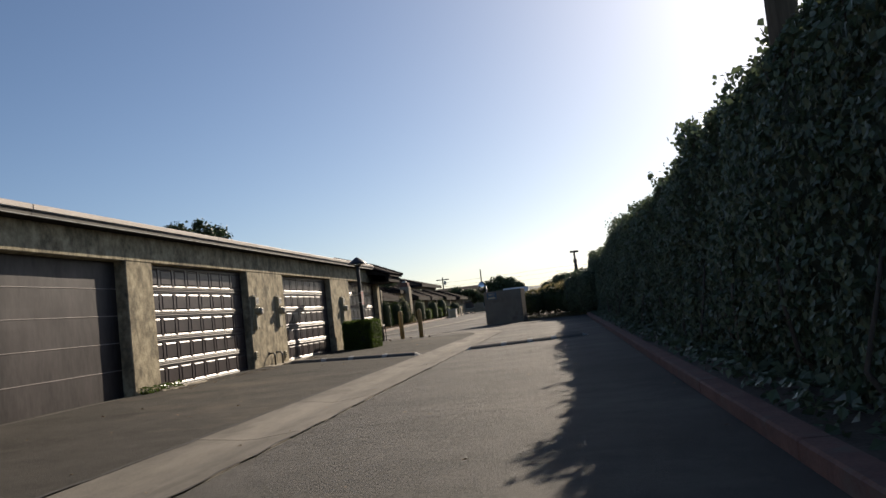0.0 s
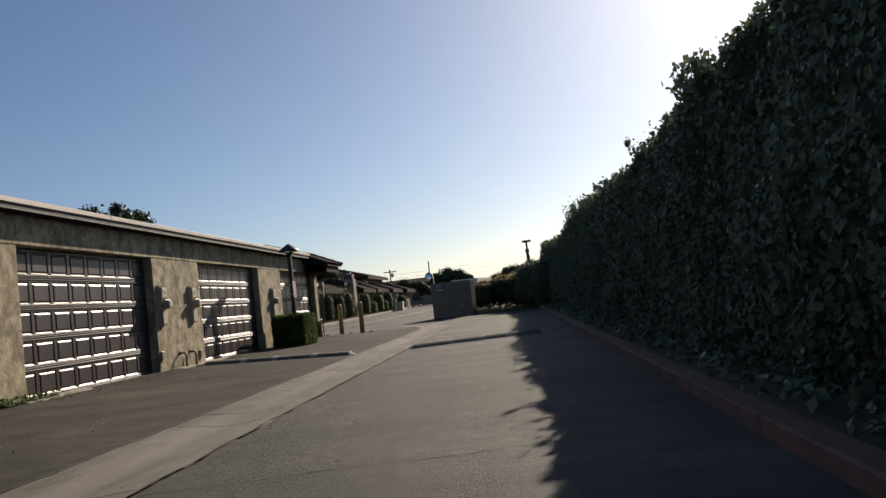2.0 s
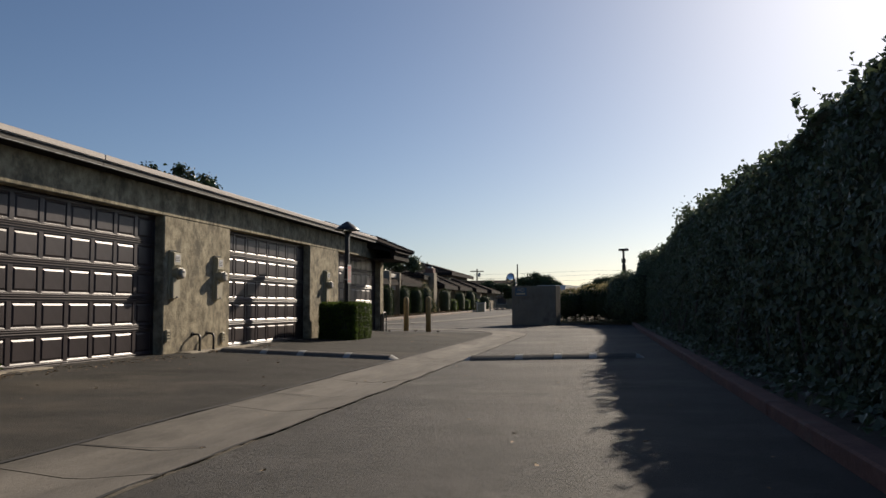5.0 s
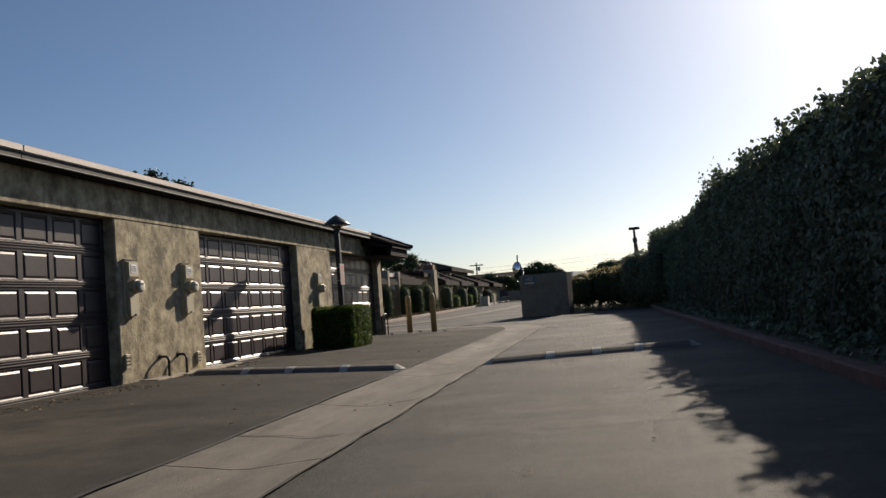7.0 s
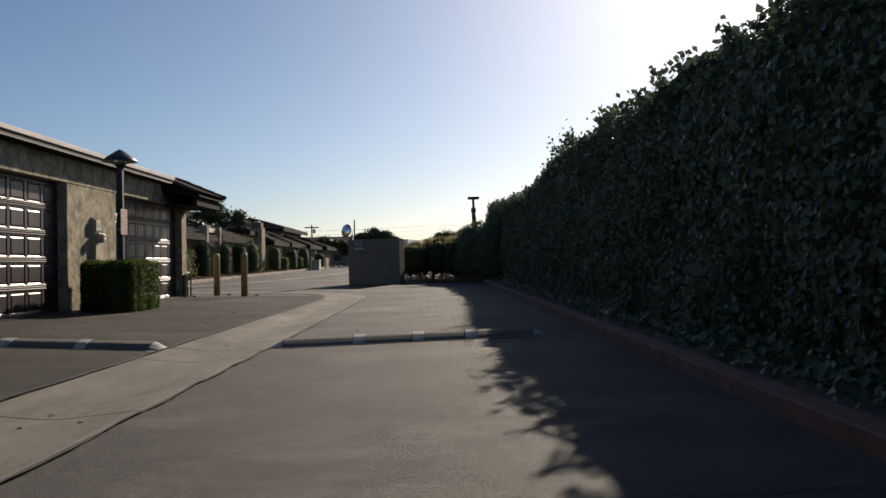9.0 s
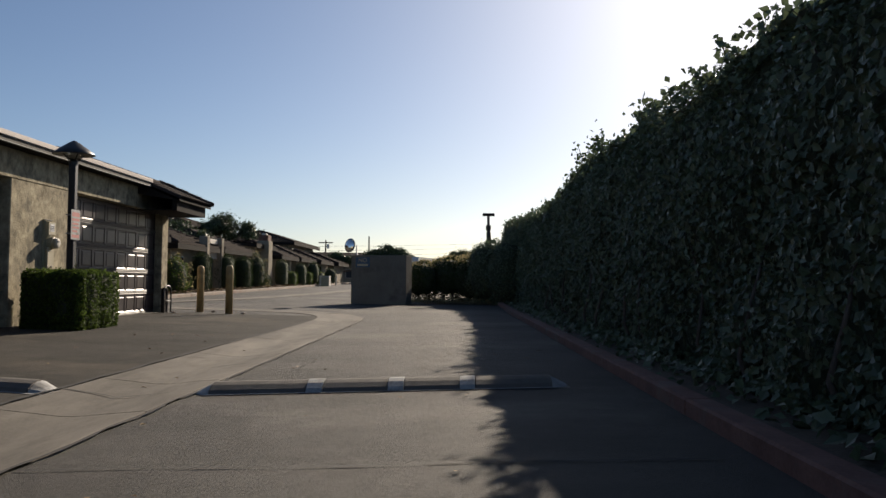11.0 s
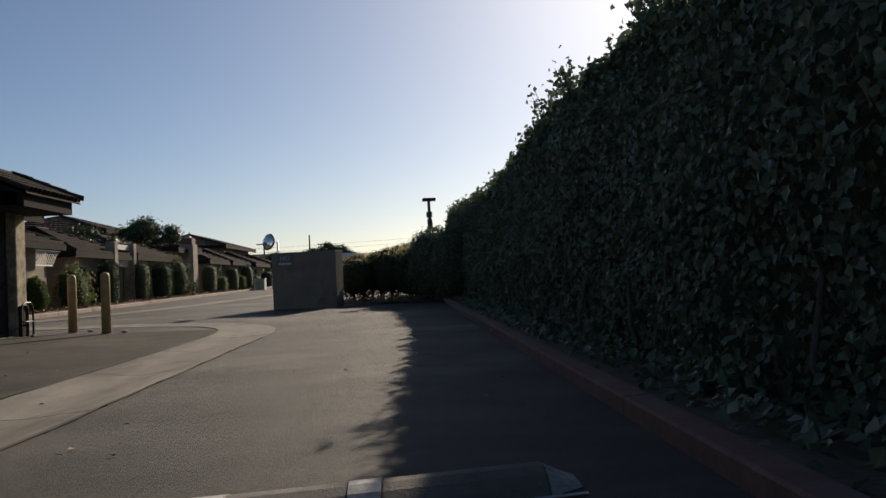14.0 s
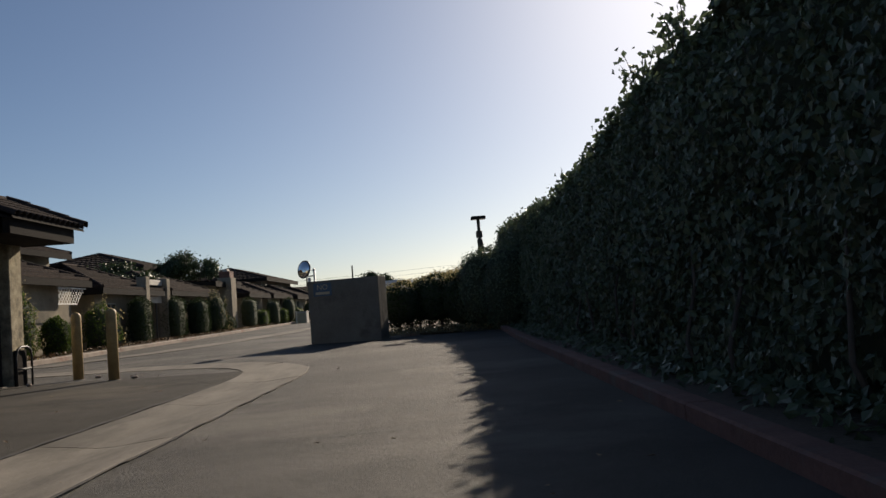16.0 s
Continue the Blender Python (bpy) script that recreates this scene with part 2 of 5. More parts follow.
        if smooth:
            me.polygons.foreach_set("use_smooth", [True] * len(me.polygons))
        return me


def thing(name, label, category, place=None, group="", kind=""):
    ob = new(name)
    ob.empty_display_size = 0.1
    if place is not None:
        ob.matrix_basis = place
    WORLD_OF[ob.name] = ob.matrix_basis.copy()
    return tagged(ob, label, category, group, kind)


def part(name, geo, mat, parent=None, label="", world=False, smooth=False, kind=""):
    """One mesh under a thing or part. world: its points are given in the world's metres."""
    me = geo if isinstance(geo, bpy.types.Mesh) else geo.mesh(name, mat, smooth)
    ob = new(name, me)
    if parent:
        ob.parent = parent
        if world:
            ob.matrix_parent_inverse = WORLD_OF[parent.name].inverted()
    WORLD_OF[ob.name] = Matrix.Identity(4) if world or not parent else WORLD_OF[parent.name]
    return tagged(ob, label, kind=kind)


def piece(name, me, parent, m):
    ob = new(name, me)
    ob.parent = parent
    ob.matrix_parent_inverse = WORLD_OF[parent.name].inverted()
    ob.matrix_basis = m
    return ob


def leaf_mesh(name, pts, nrm, size, mat, rng, droop=0.35, wide=0.62):
    """Single leaves, each a folded blade of four points."""
    n = len(pts)
    pts, nrm = np.asarray(pts, float), np.asarray(nrm, float)
    nrm = nrm + rng.normal(0, 0.55, (n, 3))
    nrm /= np.linalg.norm(nrm, axis=1)[:, None] + 1e-9
    a = rng.normal(0, 1, (n, 3))
    a[:, 2] -= droop * 2
    a -= (a * nrm).sum(1)[:, None] * nrm
    a /= np.linalg.norm(a, axis=1)[:, None] + 1e-9
    b = np.cross(nrm, a)
    s = (np.asarray(size) * rng.uniform(0.65, 1.35, n))[:, None]
    v = np.empty((n, 4, 3))
    v[:, 0], v[:, 2] = pts - a * s * 0.5, pts + a * s * 0.5
    v[:, 1] = pts + b * s * wide * 0.5 + nrm * s * 0.12 - a * s * 0.08
    v[:, 3] = pts - b * s * wide * 0.5 + nrm * s * 0.12 - a * s * 0.08
    i = np.arange(n) * 4
    faces = np.empty((n, 2, 3), int)
    faces[:, 0] = np.stack([i, i + 1, i + 2], 1)
    faces[:, 1] = np.stack([i, i + 2, i + 3], 1)
    me = bpy.data.meshes.new(name)
    me.from_pydata(v.reshape(-1, 3).tolist(), [], faces.reshape(-1, 3).tolist())
    me.materials.append(mat)
    me.update()
    return me


def blob(centre, radii, seg=16, rings=10, rough=0.12, power=2.0, seed=0):
    """A lumpy closed body; a higher power makes it boxier."""
    g = Geo()
    pts, fs = [], []
    for i in range(rings + 1):
        th = math.pi * i / rings
        for k in range(seg):
            ph = 2 * math.pi * k / seg
            d = Vector((math.sin(th) * math.cos(ph), math.sin(th) * math.sin(ph), math.cos(th)))
            r = (abs(d.x) ** power + abs(d.y) ** power + abs(d.z) ** power) ** (-1 / power)
            r *= 1 + rough * noise.noise(d * 2.3 + Vector((seed * 3.1, seed, 0)))
            pts.append((centre[0] + radii[0] * r * d.x, centre[1] + radii[1] * r * d.y, centre[2] + radii[2] * r * d.z))
    for i in range(rings):
        for k in range(seg):
            l = (k + 1) % seg
            fs.append((i * seg + k, (i + 1) * seg + k, (i + 1) * seg + l, i * seg + l))
    return g.add(pts, fs)


def blob_leaves(centre, radii, count, rng, power=2.0, lump=0.12, spread=0.1):
    d = rng.normal(0, 1, (count, 3))
    d /= np.linalg.norm(d, axis=1)[:, None]
    r = (np.abs(d) ** power).sum(1) ** (-1 / power)
    r *= 1 + lump * np.sin(d[:, 0] * 7 + d[:, 1] * 5) * np.cos(d[:, 2] * 6 + d[:, 1] * 4) + rng.normal(0, spread, count) * 0.5
    return np.asarray(centre) + d * r[:, None] * np.asarray(radii), d


def ground_rise(y):
    return 0.008 * min(max(y - 42, 0), 60)


def ground_z(x, y):
    """Height of the paved ground: two falls towards the gutter, a slow climb far ahead."""
    px = [-12, -7.75, -3.7, -3.17, -2.64, 0.95, 6]
    pz = [0.13, 0.12, 0.03, -0.012, 0.03, 0.085, 0.12]
    v = float(np.interp(x, px, pz))
    k = min(max((y - 30) / 6, 0), 1)
    return v * (1 - k) + (0.07 + 0.08 * min(max((y - 35) / 6, 0), 1)) * k + ground_rise(y)


# ---- ground ----
xs = [-700, -200, -60, -30, -20, -16, -13, -11.5, -9.5, -7.75, -6.5, -5, -3.7, -3.45, -3.17, -2.9, -2.64, -1.5, 0, 0.95, 1.6, 3, 6, 15, 40, 150, 700]
ys = [-700, -150, -40] + [-12 + 2 * i for i in range(60)] + [120, 160, 300, 900]
ground = part("ground", Geo().strip([[(x, y, ground_z(x, y)) for x in xs] for y in ys]), ASPHALT)
tagged(ground, "worn grey asphalt lane with fine cracks", "ground", kind="structure")


def wiggle_line(points, width, lift, seed, step=0.12, amp=0.03):
    rng = random.Random(seed)
    rows = []
    for (x0, y0), (x1, y1) in zip(points, points[1:]):
        d = math.hypot(x1 - x0, y1 - y0)
        n = max(2, int(d / step))
        nx, ny = -(y1 - y0) / d, (x1 - x0) / d
        for i in range(n):
            t = i / n
            o = amp * noise.noise(Vector((t * d * 1.3, seed * 5.7, 0))) * 2 + rng.uniform(-1, 1) * amp * 0.25
            w = width * rng.uniform(0.35, 1.0) * 0.5
            x, y = x0 + (x1 - x0) * t + nx * o, y0 + (y1 - y0) * t + ny * o
            rows.append([(x + nx * w, y + ny * w, ground_z(x, y) + lift), (x - nx * w, y - ny * w, ground_z(x, y) + lift)])
    return Geo().strip(rows)


for k, line in enumerate([[(-2.6, 12.85), (0.9, 13.1)], [(-2.6, 16.35), (-1.1, 16.45), (0.9, 16.65)], [(-2.6, 6.2), (0.2, 6.5), (0.9, 6.45)], [(-2.6, 24.6), (0.8, 24.9)],
                          [(-7.6, 15.8), (-5.6, 15.9), (-3.9, 15.75)], [(-7.5, 23.4), (-3.9, 23.1)], [(-7.6, 34.35), (-5.8, 34.2), (-4.6, 34.6)]]):
    part("crack_and_shadow", wiggle_line(line, 0.022, 0.009, k + 1), CRACKSHADOW, ground, world=True)
part("crack_and_shadow", wiggle_line([(-3.73, -4), (-3.71, 8), (-3.74, 20), (-3.72, 30.5)], 0.06, 0.02, 21, 0.12, 0.022), CRACKSHADOW, ground, world=True)
part("crack_and_shadow", wiggle_line([(-2.62, -4), (-2.64, 9), (-2.6, 20), (-2.63, 30.5)], 0.034, 0.018, 22, 0.12, 0.02), CRACKSHADOW, ground, world=True)

apron = part("apron", Geo().strip([[(x, y, ground_z(x, y) + 0.005) for x in (-7.76, -7.0, -6.2, -5.4, -4.6, -3.705)] for y in np.arange(-9, 34.1, 1.5)]), APRON)
tagged(apron, "darker brown-grey asphalt apron before the garages", "pavement", kind="structure")

# broad dark strip that paints a cast shadow across the far road
part("crack_and_shadow", wiggle_line([(-7.6, 49.4), (-7.0, 52), (-6.4, 54.4)], 0.3, 0.012, 41, 0.3, 0.05), CRACKSHADOW, ground, world=True)
# broken concrete edge at the foot of the pier with the pipes
rb = random.Random(5)
edge = thing("concrete_edge", "broken pale concrete strip along the foot of the garages", "pavement", kind="structure")
for y0, y1, wd_ in ((18.9, 19.75, 0.28), (19.78, 20.5, 0.36), (20.53, 21.3, 0.42), (21.33, 22.1, 0.3), (13.3, 14.2, 0.22), (14.23, 15.3, 0.16)):
    n_e = 7
    outer = [(-7.72 + wd_ * rb.uniform(0.75, 1.15), y0 + (y1 - y0) * i / (n_e - 1)) for i in range(n_e)]
    g = Geo().strip([[(-7.755, y, ground_z(-7.7, y) + 0.022), (x - 0.02, y, ground_z(x, y) + 0.02), (x, y, ground_z(x, y) - 0.02)] for x, y in outer])
    part("slab", g, PATCH, edge, world=True)

# concrete gutter: slabs with open joints, bending away at its far end
gutter = thing("gutter", "pale concrete drainage gutter with cracked slabs set in asphalt", "gutter", kind="structure")


def gutter_slab(line, half=0.535):
    rows = []
    n = len(line)
    for i, (x, y) in enumerate(line):
        x0, y0 = line[max(i - 1, 0)]
        x1, y1 = line[min(i + 1, n - 1)]
        d = math.hypot(x1 - x0, y1 - y0)
        nx, ny = -(y1 - y0) / d, (x1 - x0) / d
        row = []
        for k, dz in ((-1, -0.05), (-1, 0.012), (-0.96, 0.016), (-0.5, 0.013), (-0.12, 0.008), (0.12, 0.008), (0.5, 0.013), (0.96, 0.016), (1, 0.012), (1, -0.05)):
            px, py = x + nx * half * k, y + ny * half * k
            row.append((px, py, ground_z(px, py) + dz))
        rows.append(row)
    g = Geo().strip(rows)
    w = len(rows[0])
    g.f.append(tuple(range(w)))
    g.f.append(tuple((len(rows) - 1) * w + i for i in range(w - 1, -1, -1)))
    return g


joints = [-9, -5.9, -2.9, 0.2, 3.3, 6.3, 9.3, 12.3, 15.2, 18.1, 19.9, 22.6, 25.4, 28.2, 30.9]
for a, b in zip(joints, joints[1:]):
    part("slab", gutter_slab([(-3.17, a + 0.008 + (b - a - 0.016) * i / 4) for i in range(5)]), CONCRETE, gutter, world=True)
bend = [(-3.17, 30.92), (-3.21, 31.8), (-3.33, 32.7), (-3.58, 33.5), (-3.98, 34.25), (-4.6, 34.9), (-5.4, 35.35), (-6.4, 35.7), (-8, 36.1), (-10.5, 36.6), (-13, 37.0)]
for a, b in ((0, 4), (4, 7), (7, 10)):
    part("slab", gutter_slab(bend[a:b + 1]), CONCRETE, gutter, world=True)
for a, b in (((-10.6, 39.5), (-9.0, 44)), ((-9.0, 44.03), (-7.9, 50)), ((-7.9, 50.03), (-7.2, 58)), ((-7.2, 58.03), (-6.8, 70)), ((-6.8, 70.03), (-6.5, 90))):
    part("slab", gutter_slab([(a[0] + (b[0] - a[0]) * i / 4, a[1] + (b[1] - a[1]) * i / 4) for i in range(5)], 0.5), CONCRETE, gutter, world=True)
for k, line in enumerate([[(-3.8, 13.4), (-3.3, 13.5), (-2.7, 13.3)], [(-3.7, 19.2), (-3.2, 19.0), (-2.7, 19.15)], [(-3.7, 22.0), (-3.2, 22.2)], [(-3.1, 21.2), (-2.7, 21.5)], [(-3.7, 10.1), (-3.0, 10.3), (-2.7, 10.2)]]):
    part("crack_and_shadow", wiggle_line(line, 0.03, 0.02, k + 31), CRACKSHADOW, gutter, world=True)

# red-painted kerb at the foot of the hedge
kerb = thing("hedge_kerb", "faded red-painted concrete kerb at the foot of the ivy hedge", "kerb", kind="structure")
y = -9.0
while y < 40:
    g = Geo()
    g.cbox(0.94, 1.12, y + 0.004, y + 2.996, -0.05, 0.0, 0.015)
    g.v = [(px, py, pz + (ground_z(0.95, py) + (0.11 if pz > -0.04 else 0.0))) for px, py, pz in g.v]
    part("kerb_stone", g, REDKERB, kerb, world=True)
    y += 3.0
soil = part("hedge_soil", Geo().strip([[(x, yy, 0.17 + 0.03 * noise.noise(Vector((x * 3, yy, 0)))) for x in (1.1, 1.4, 1.8, 2.6, 3.8)] for yy in np.arange(-10, 46, 0.7)]), SOIL)
tagged(soil, "dry brown soil strip under the hedge", "soil", kind="structure")

# ---- tall ivy hedge ----
rng = np.random.default_rng(7)


def hedge_top(y):
    ty = [-9, 6, 10, 11.8, 13.8, 16.5, 19, 21, 22.3, 24.6, 27, 28.4, 30.2, 32, 36, 41, 51]
    tz = [2.9, 2.92, 2.92, 2.84, 2.8, 2.83, 2.9, 2.97, 2.99, 3.07, 3.13, 3.19, 3.06, 2.93, 2.96, 3.2, 3.65]
    return float(np.interp(y, ty, tz)) + 0.1 * noise.noise(Vector((y * 1.7, 9.1, 0))) + 0.06 * noise.noise(Vector((y * 4.1, 2.1, 0)))


def hedge_point(u, y, inset=0.0):
    """u runs 0 to 1 from the foot of the lane side over the crest to the foot of the back."""
    h = hedge_top(y)
    prof_u = [0, 0.08, 0.3, 0.42, 0.47, 0.52, 0.6, 0.68, 1.0]
    prof_x = [1.7, 1.6, 1.58, 1.66, 1.78, 1.98, 2.3, 2.6, 2.75]
    prof_z = [0.12, 0.3, 1.7, 2.5, 2.86, 3.0, 2.9, 2.45, 0.12]
    x, z = float(np.interp(u, prof_u, prof_x)), float(np.interp(u, prof_u, prof_z)) * h / 3.0
    d = 0.2 * noise.noise(Vector((x * 0.9, y * 0.8, z * 0.9))) + 0.1 * noise.noise(Vector((x * 2.5, y * 2.3, z * 2.3)))
    side = -1 if u < 0.5 else 1
    return Vector((x + side * (d - inset), y, max(z - inset * (0.5 if z > 2 else 0), 0.1)))


hedge = thing("ivy_hedge", "tall dense dark green ivy hedge with loose sprigs along its top", "hedge", pose(2.0, 16, 0.15))
Y0, Y1 = -9.0, 51.5
# closed dark body: stems and the shade among them put into one colour
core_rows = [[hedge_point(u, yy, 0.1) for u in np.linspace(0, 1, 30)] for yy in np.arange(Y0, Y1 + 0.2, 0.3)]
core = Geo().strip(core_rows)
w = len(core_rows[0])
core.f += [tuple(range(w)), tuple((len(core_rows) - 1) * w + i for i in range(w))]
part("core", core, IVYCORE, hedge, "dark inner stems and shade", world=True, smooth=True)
pts, nrm = [], []
N = 180000
us, yy = rng.uniform(0.0, 0.66, N), rng.uniform(Y0, Y1, N)
for u, y in zip(us, yy):
    p = hedge_point(u, y, rng.uniform(-0.07, 0.08))
    pts.append(p)
    nrm.append((-1, 0, 0.25) if u < 0.42 else ((-0.6, 0, 0.8) if u < 0.55 else (0.4, 0, 0.9)))
part("leaves", leaf_mesh("leaves", pts, nrm, 0.068, IVY, rng, 0.5, 0.8), IVY, hedge, world=True, kind="stuff")
pts, nrm, stems = [], [], Geo()
for y in np.arange(Y0, Y1, 0.16):
    y += rng.uniform(-0.1, 0.1)
    base = hedge_point(rng.uniform(0.42, 0.54), y)
    if rng.random() < 0.06:
        length, count = rng.uniform(0.18, 0.32), 22
    else:
        length, count = rng.uniform(0.03, 0.13), 11
    tip = base + Vector((rng.uniform(-0.2, 0.08), rng.uniform(-0.25, 0.25), length))
    bow = (base + tip) / 2 + Vector((rng.uniform(-0.05, 0.05), rng.uniform(-0.08, 0.08), 0.03))
    stems.tube([base - Vector((0, 0, 0.1)), bow, tip], [0.006, 0.005, 0.003], 4)
    for k in range(count):
        t = 0.25 + 0.8 * k / count
        q = base.lerp(bow, min(2 * t, 1)) if t < 0.5 else bow.lerp(tip, 2 * t - 1)
        pts.append(q + Vector(rng.normal(0, 0.045, 3)))
        nrm.append(rng.normal(0, 1, 3))
for y, top in ((9.6, 3.1), (10.25, 3.24), (22.9, 3.26), (26.3, 3.48), (27.8, 3.5)):
    foot = hedge_point(0.47, y)
    for k in range(7):
        tip = Vector((1.82 + rng.uniform(-0.16, 0.16), y + rng.uniform(-0.24, 0.24), top - rng.uniform(0, 0.16)))
        root = foot + Vector((0, (tip.y - y) * 0.5, -0.05))
        stems.tube([root, (root + tip) / 2 + Vector((0.03, 0, 0.02)), tip], [0.007, 0.006, 0.003], 4)
        for j in range(15):
            pts.append(root.lerp(tip, 0.25 + 0.8 * j / 15) + Vector(rng.normal(0, 0.06, 3)))
            nrm.append(rng.normal(0, 1, 3))
part("sprig_wood", stems, BARK, hedge, world=True, kind="stuff")
part("sprig_leaves", leaf_mesh("sprig_leaves", pts, nrm, 0.078, IVY, rng, 0.5, 0.8), IVY, hedge, world=True, kind="stuff")
for k in range(26):
    y = 0.5 + k * 1.5 + rng.uniform(-0.5, 0.5)
    pathp = [hedge_point(0.02, y, -0.03), hedge_point(0.1, y + 0.05, -0.06), hedge_point(0.17, y - 0.04, -0.05), hedge_point(0.24, y + 0.1, 0.05)]
    part("vine_stem", Geo().tube(pathp, [0.022, 0.018, 0.014, 0.01], 7), BARK, hedge, world=True, smooth=True)

n = 9000
p = np.stack([rng.uniform(1.14, 1.75, n), rng.uniform(-3, 41, n), rng.uniform(0.17, 0.3, n)], 1)
p = p[rng.random(n) < 0.25 + 0.75 * (p[:, 0] - 1.14) / 0.6]
gc = part("ground_ivy", leaf_mesh("ground_ivy", p, np.tile((-0.3, 0, 1.0), (len(p), 1)), 0.085, IVY, rng, 0.2, 0.8), IVY)
tagged(gc, "low dark ivy creeping over the soil behind the kerb", "plants", kind="stuff")

# utility pole standing in the hedge
upole = thing("utility_pole", "weathered timber utility pole standing in the hedge with a pale conduit", "utility pole", pose(1.93, 5.7, 0.12))
part("pole", Geo().tube([(0.0, 0, 0), (0.0, 0, 9.5)], [0.14, 0.1], 16), POLEWOOD, upole, smooth=True)
part("conduit", Geo().tube([(-0.17, -0.02, 0.0), (-0.17, -0.02, 1.1)], 0.02, 10), GALV, upole, "pale grey conduit", smooth=True)
for z in (0.4, 0.9):
    part("strap", Geo().tube([(-0.03, 0, z), (-0.03, 0, z + 0.03)], 0.165, 16), GALV, upole)

# ---- garage building ----
WX, DX = -7.75, -7.9
garage = thing("garage_building", "long low garage row in mottled olive-brown stucco, flat roof", "garage", pose(WX, 14, 0.1))
GX = -14.0
OPENINGS = [(7.83, 12.65), (13.62, 18.43), (21.05, 25.83), (28.23, 32.88)]
edges = [-6.0] + [e for o in OPENINGS for e in o] + [33.3]
HEAD = 2.53
for i in range(0, len(edges), 2):
    g = Geo()
    a, b = edges[i], edges[i + 1]
    ny, nz = max(2, int((b - a) / 0.25)), 10
    rows = []
    c = 0.018
    prof = [(DX - 0.12, a), (WX - c, a), (WX, a + c)] + [(WX, a + c + (b - a - 2 * c) * k / ny) for k in range(1, ny)] + [(WX, b - c), (WX - c, b), (DX - 0.12, b)]
    for k in range(nz + 1):
        z = 0.06 + (HEAD - 0.06) * k / nz
        rows.append([(x + (0.006 * noise.noise(Vector((x * 2, y * 2.2, z * 2.2))) if x > DX + 0.05 else 0), y, z) for x, y in prof])
    g.strip(rows)
    part("pier", g, STUCCO, garage, world=True)
rows = []
for z in (HEAD, HEAD + 0.012, 2.7, 2.86, 3.0):
    rows.append([(WX + 0.012 - (0.01 if z == HEAD else 0) + 0.004 * noise.noise(Vector((y, z * 3, 5))), y, z) for y in np.arange(-6, 33.2, 0.4)] + [(WX + 0.012, 33.3, z)])
g = Geo().strip(rows)
g.strip([[(DX - 0.1, y, HEAD) for y in (-6, 33.3)], [(WX + 0.002, y, HEAD) for y in (-6, 33.3)]])
part("lintel", g, STUCCO, garage, world=True)
g = Geo()
g.box(GX, DX - 0.06, 33.0, 33.298, 0.06, 3.0)
g.box(GX, GX + 0.25, -6, 33.3, 0.06, 3.0)
g.box(GX, DX - 0.06, -6, -5.75, 0.06, 3.0)
part("back_wall", g, STUCCO, garage, world=True)
g = Geo().add([(-13.9, 33.2, 3.003), (-13.9, 33.2, 3.1), (-8.15, 33.2, 3.26), (-7.76, 33.2, 3.1), (-7.76, 33.2, 3.003)], [(0, 1, 2, 3, 4)])
part("gable_end", g, STUCCO, garage, world=True)
part("roof_deck", Geo().box(GX - 0.2, -7.47, -6.2, 31.2, 3.03, 3.1), GRAVELROOF, garage, world=True)
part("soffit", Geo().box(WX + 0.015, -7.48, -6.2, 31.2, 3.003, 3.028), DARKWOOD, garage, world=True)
for a, b in ((-6.2, 2.9), (2.904, 9.6), (9.604, 16.1), (16.104, 22.7), (22.704, 31.25)):
    part("fascia_board", Geo().cbox(-7.478, -7.447, a, b, 3.015, 3.08, 0.006), FASCIA, garage, "brown fascia board darkened to read as shadow", world=True)
    part("drip_edge", Geo().cbox(-7.47, -7.428, a, b, 3.083, 3.092, 0.002).cbox(-7.478, -7.443, a, b, 3.002, 3.014, 0.002), WHITE, garage, "thin pale metal drip edge", world=True)
    part("flashing", Geo().cbox(-7.56, -7.415, a, b, 3.096, 3.175, 0.012), FLASHING, garage, "tan metal edge flashing", world=True)

# sectional doors of raised panels
COLS, ROWS_N = 8, 5


def panel_mesh(w, h):
    """One door cell: flat frame, sunk moulding, raised field and the ribs of the section joint."""
    g = Geo()
    rings = [(0, 0, 0.0), (0.045, 0.062, 0.0), (0.064, 0.082, -0.013), (0.07, 0.088, -0.013), (0.098, 0.114, -0.001)]
    pts = []
    for ix, iz, d in rings:
        pts += [(d, -w / 2 + ix, -h / 2 + iz), (d, w / 2 - ix, -h / 2 + iz), (d, w / 2 - ix, h / 2 - iz), (d, -w / 2 + ix, h / 2 - iz)]
    fs = [tuple(range(16, 20))]
    for r in range(4):
        for k in range(4):
            l = (k + 1) % 4
            fs.append((r * 4 + k, r * 4 + l, r * 4 + 4 + l, r * 4 + 4 + k))
    g.add(pts, fs)
    for z in (-h / 2 + 0.002, -h / 2 + 0.03, h / 2 - 0.034):
        g.add([(0, -w / 2, z), (0.015, -w / 2, z + 0.004), (0.015, -w / 2, z + 0.01), (0, -w / 2, z + 0.026), (0, w / 2, z), (0.015, w / 2, z + 0.004), (0.015, w / 2, z + 0.01), (0, w / 2, z + 0.026)],
              [(0, 4, 5, 1), (1, 5, 6, 2), (2, 6, 7, 3)])
    return g.mesh("panel", DOOR)


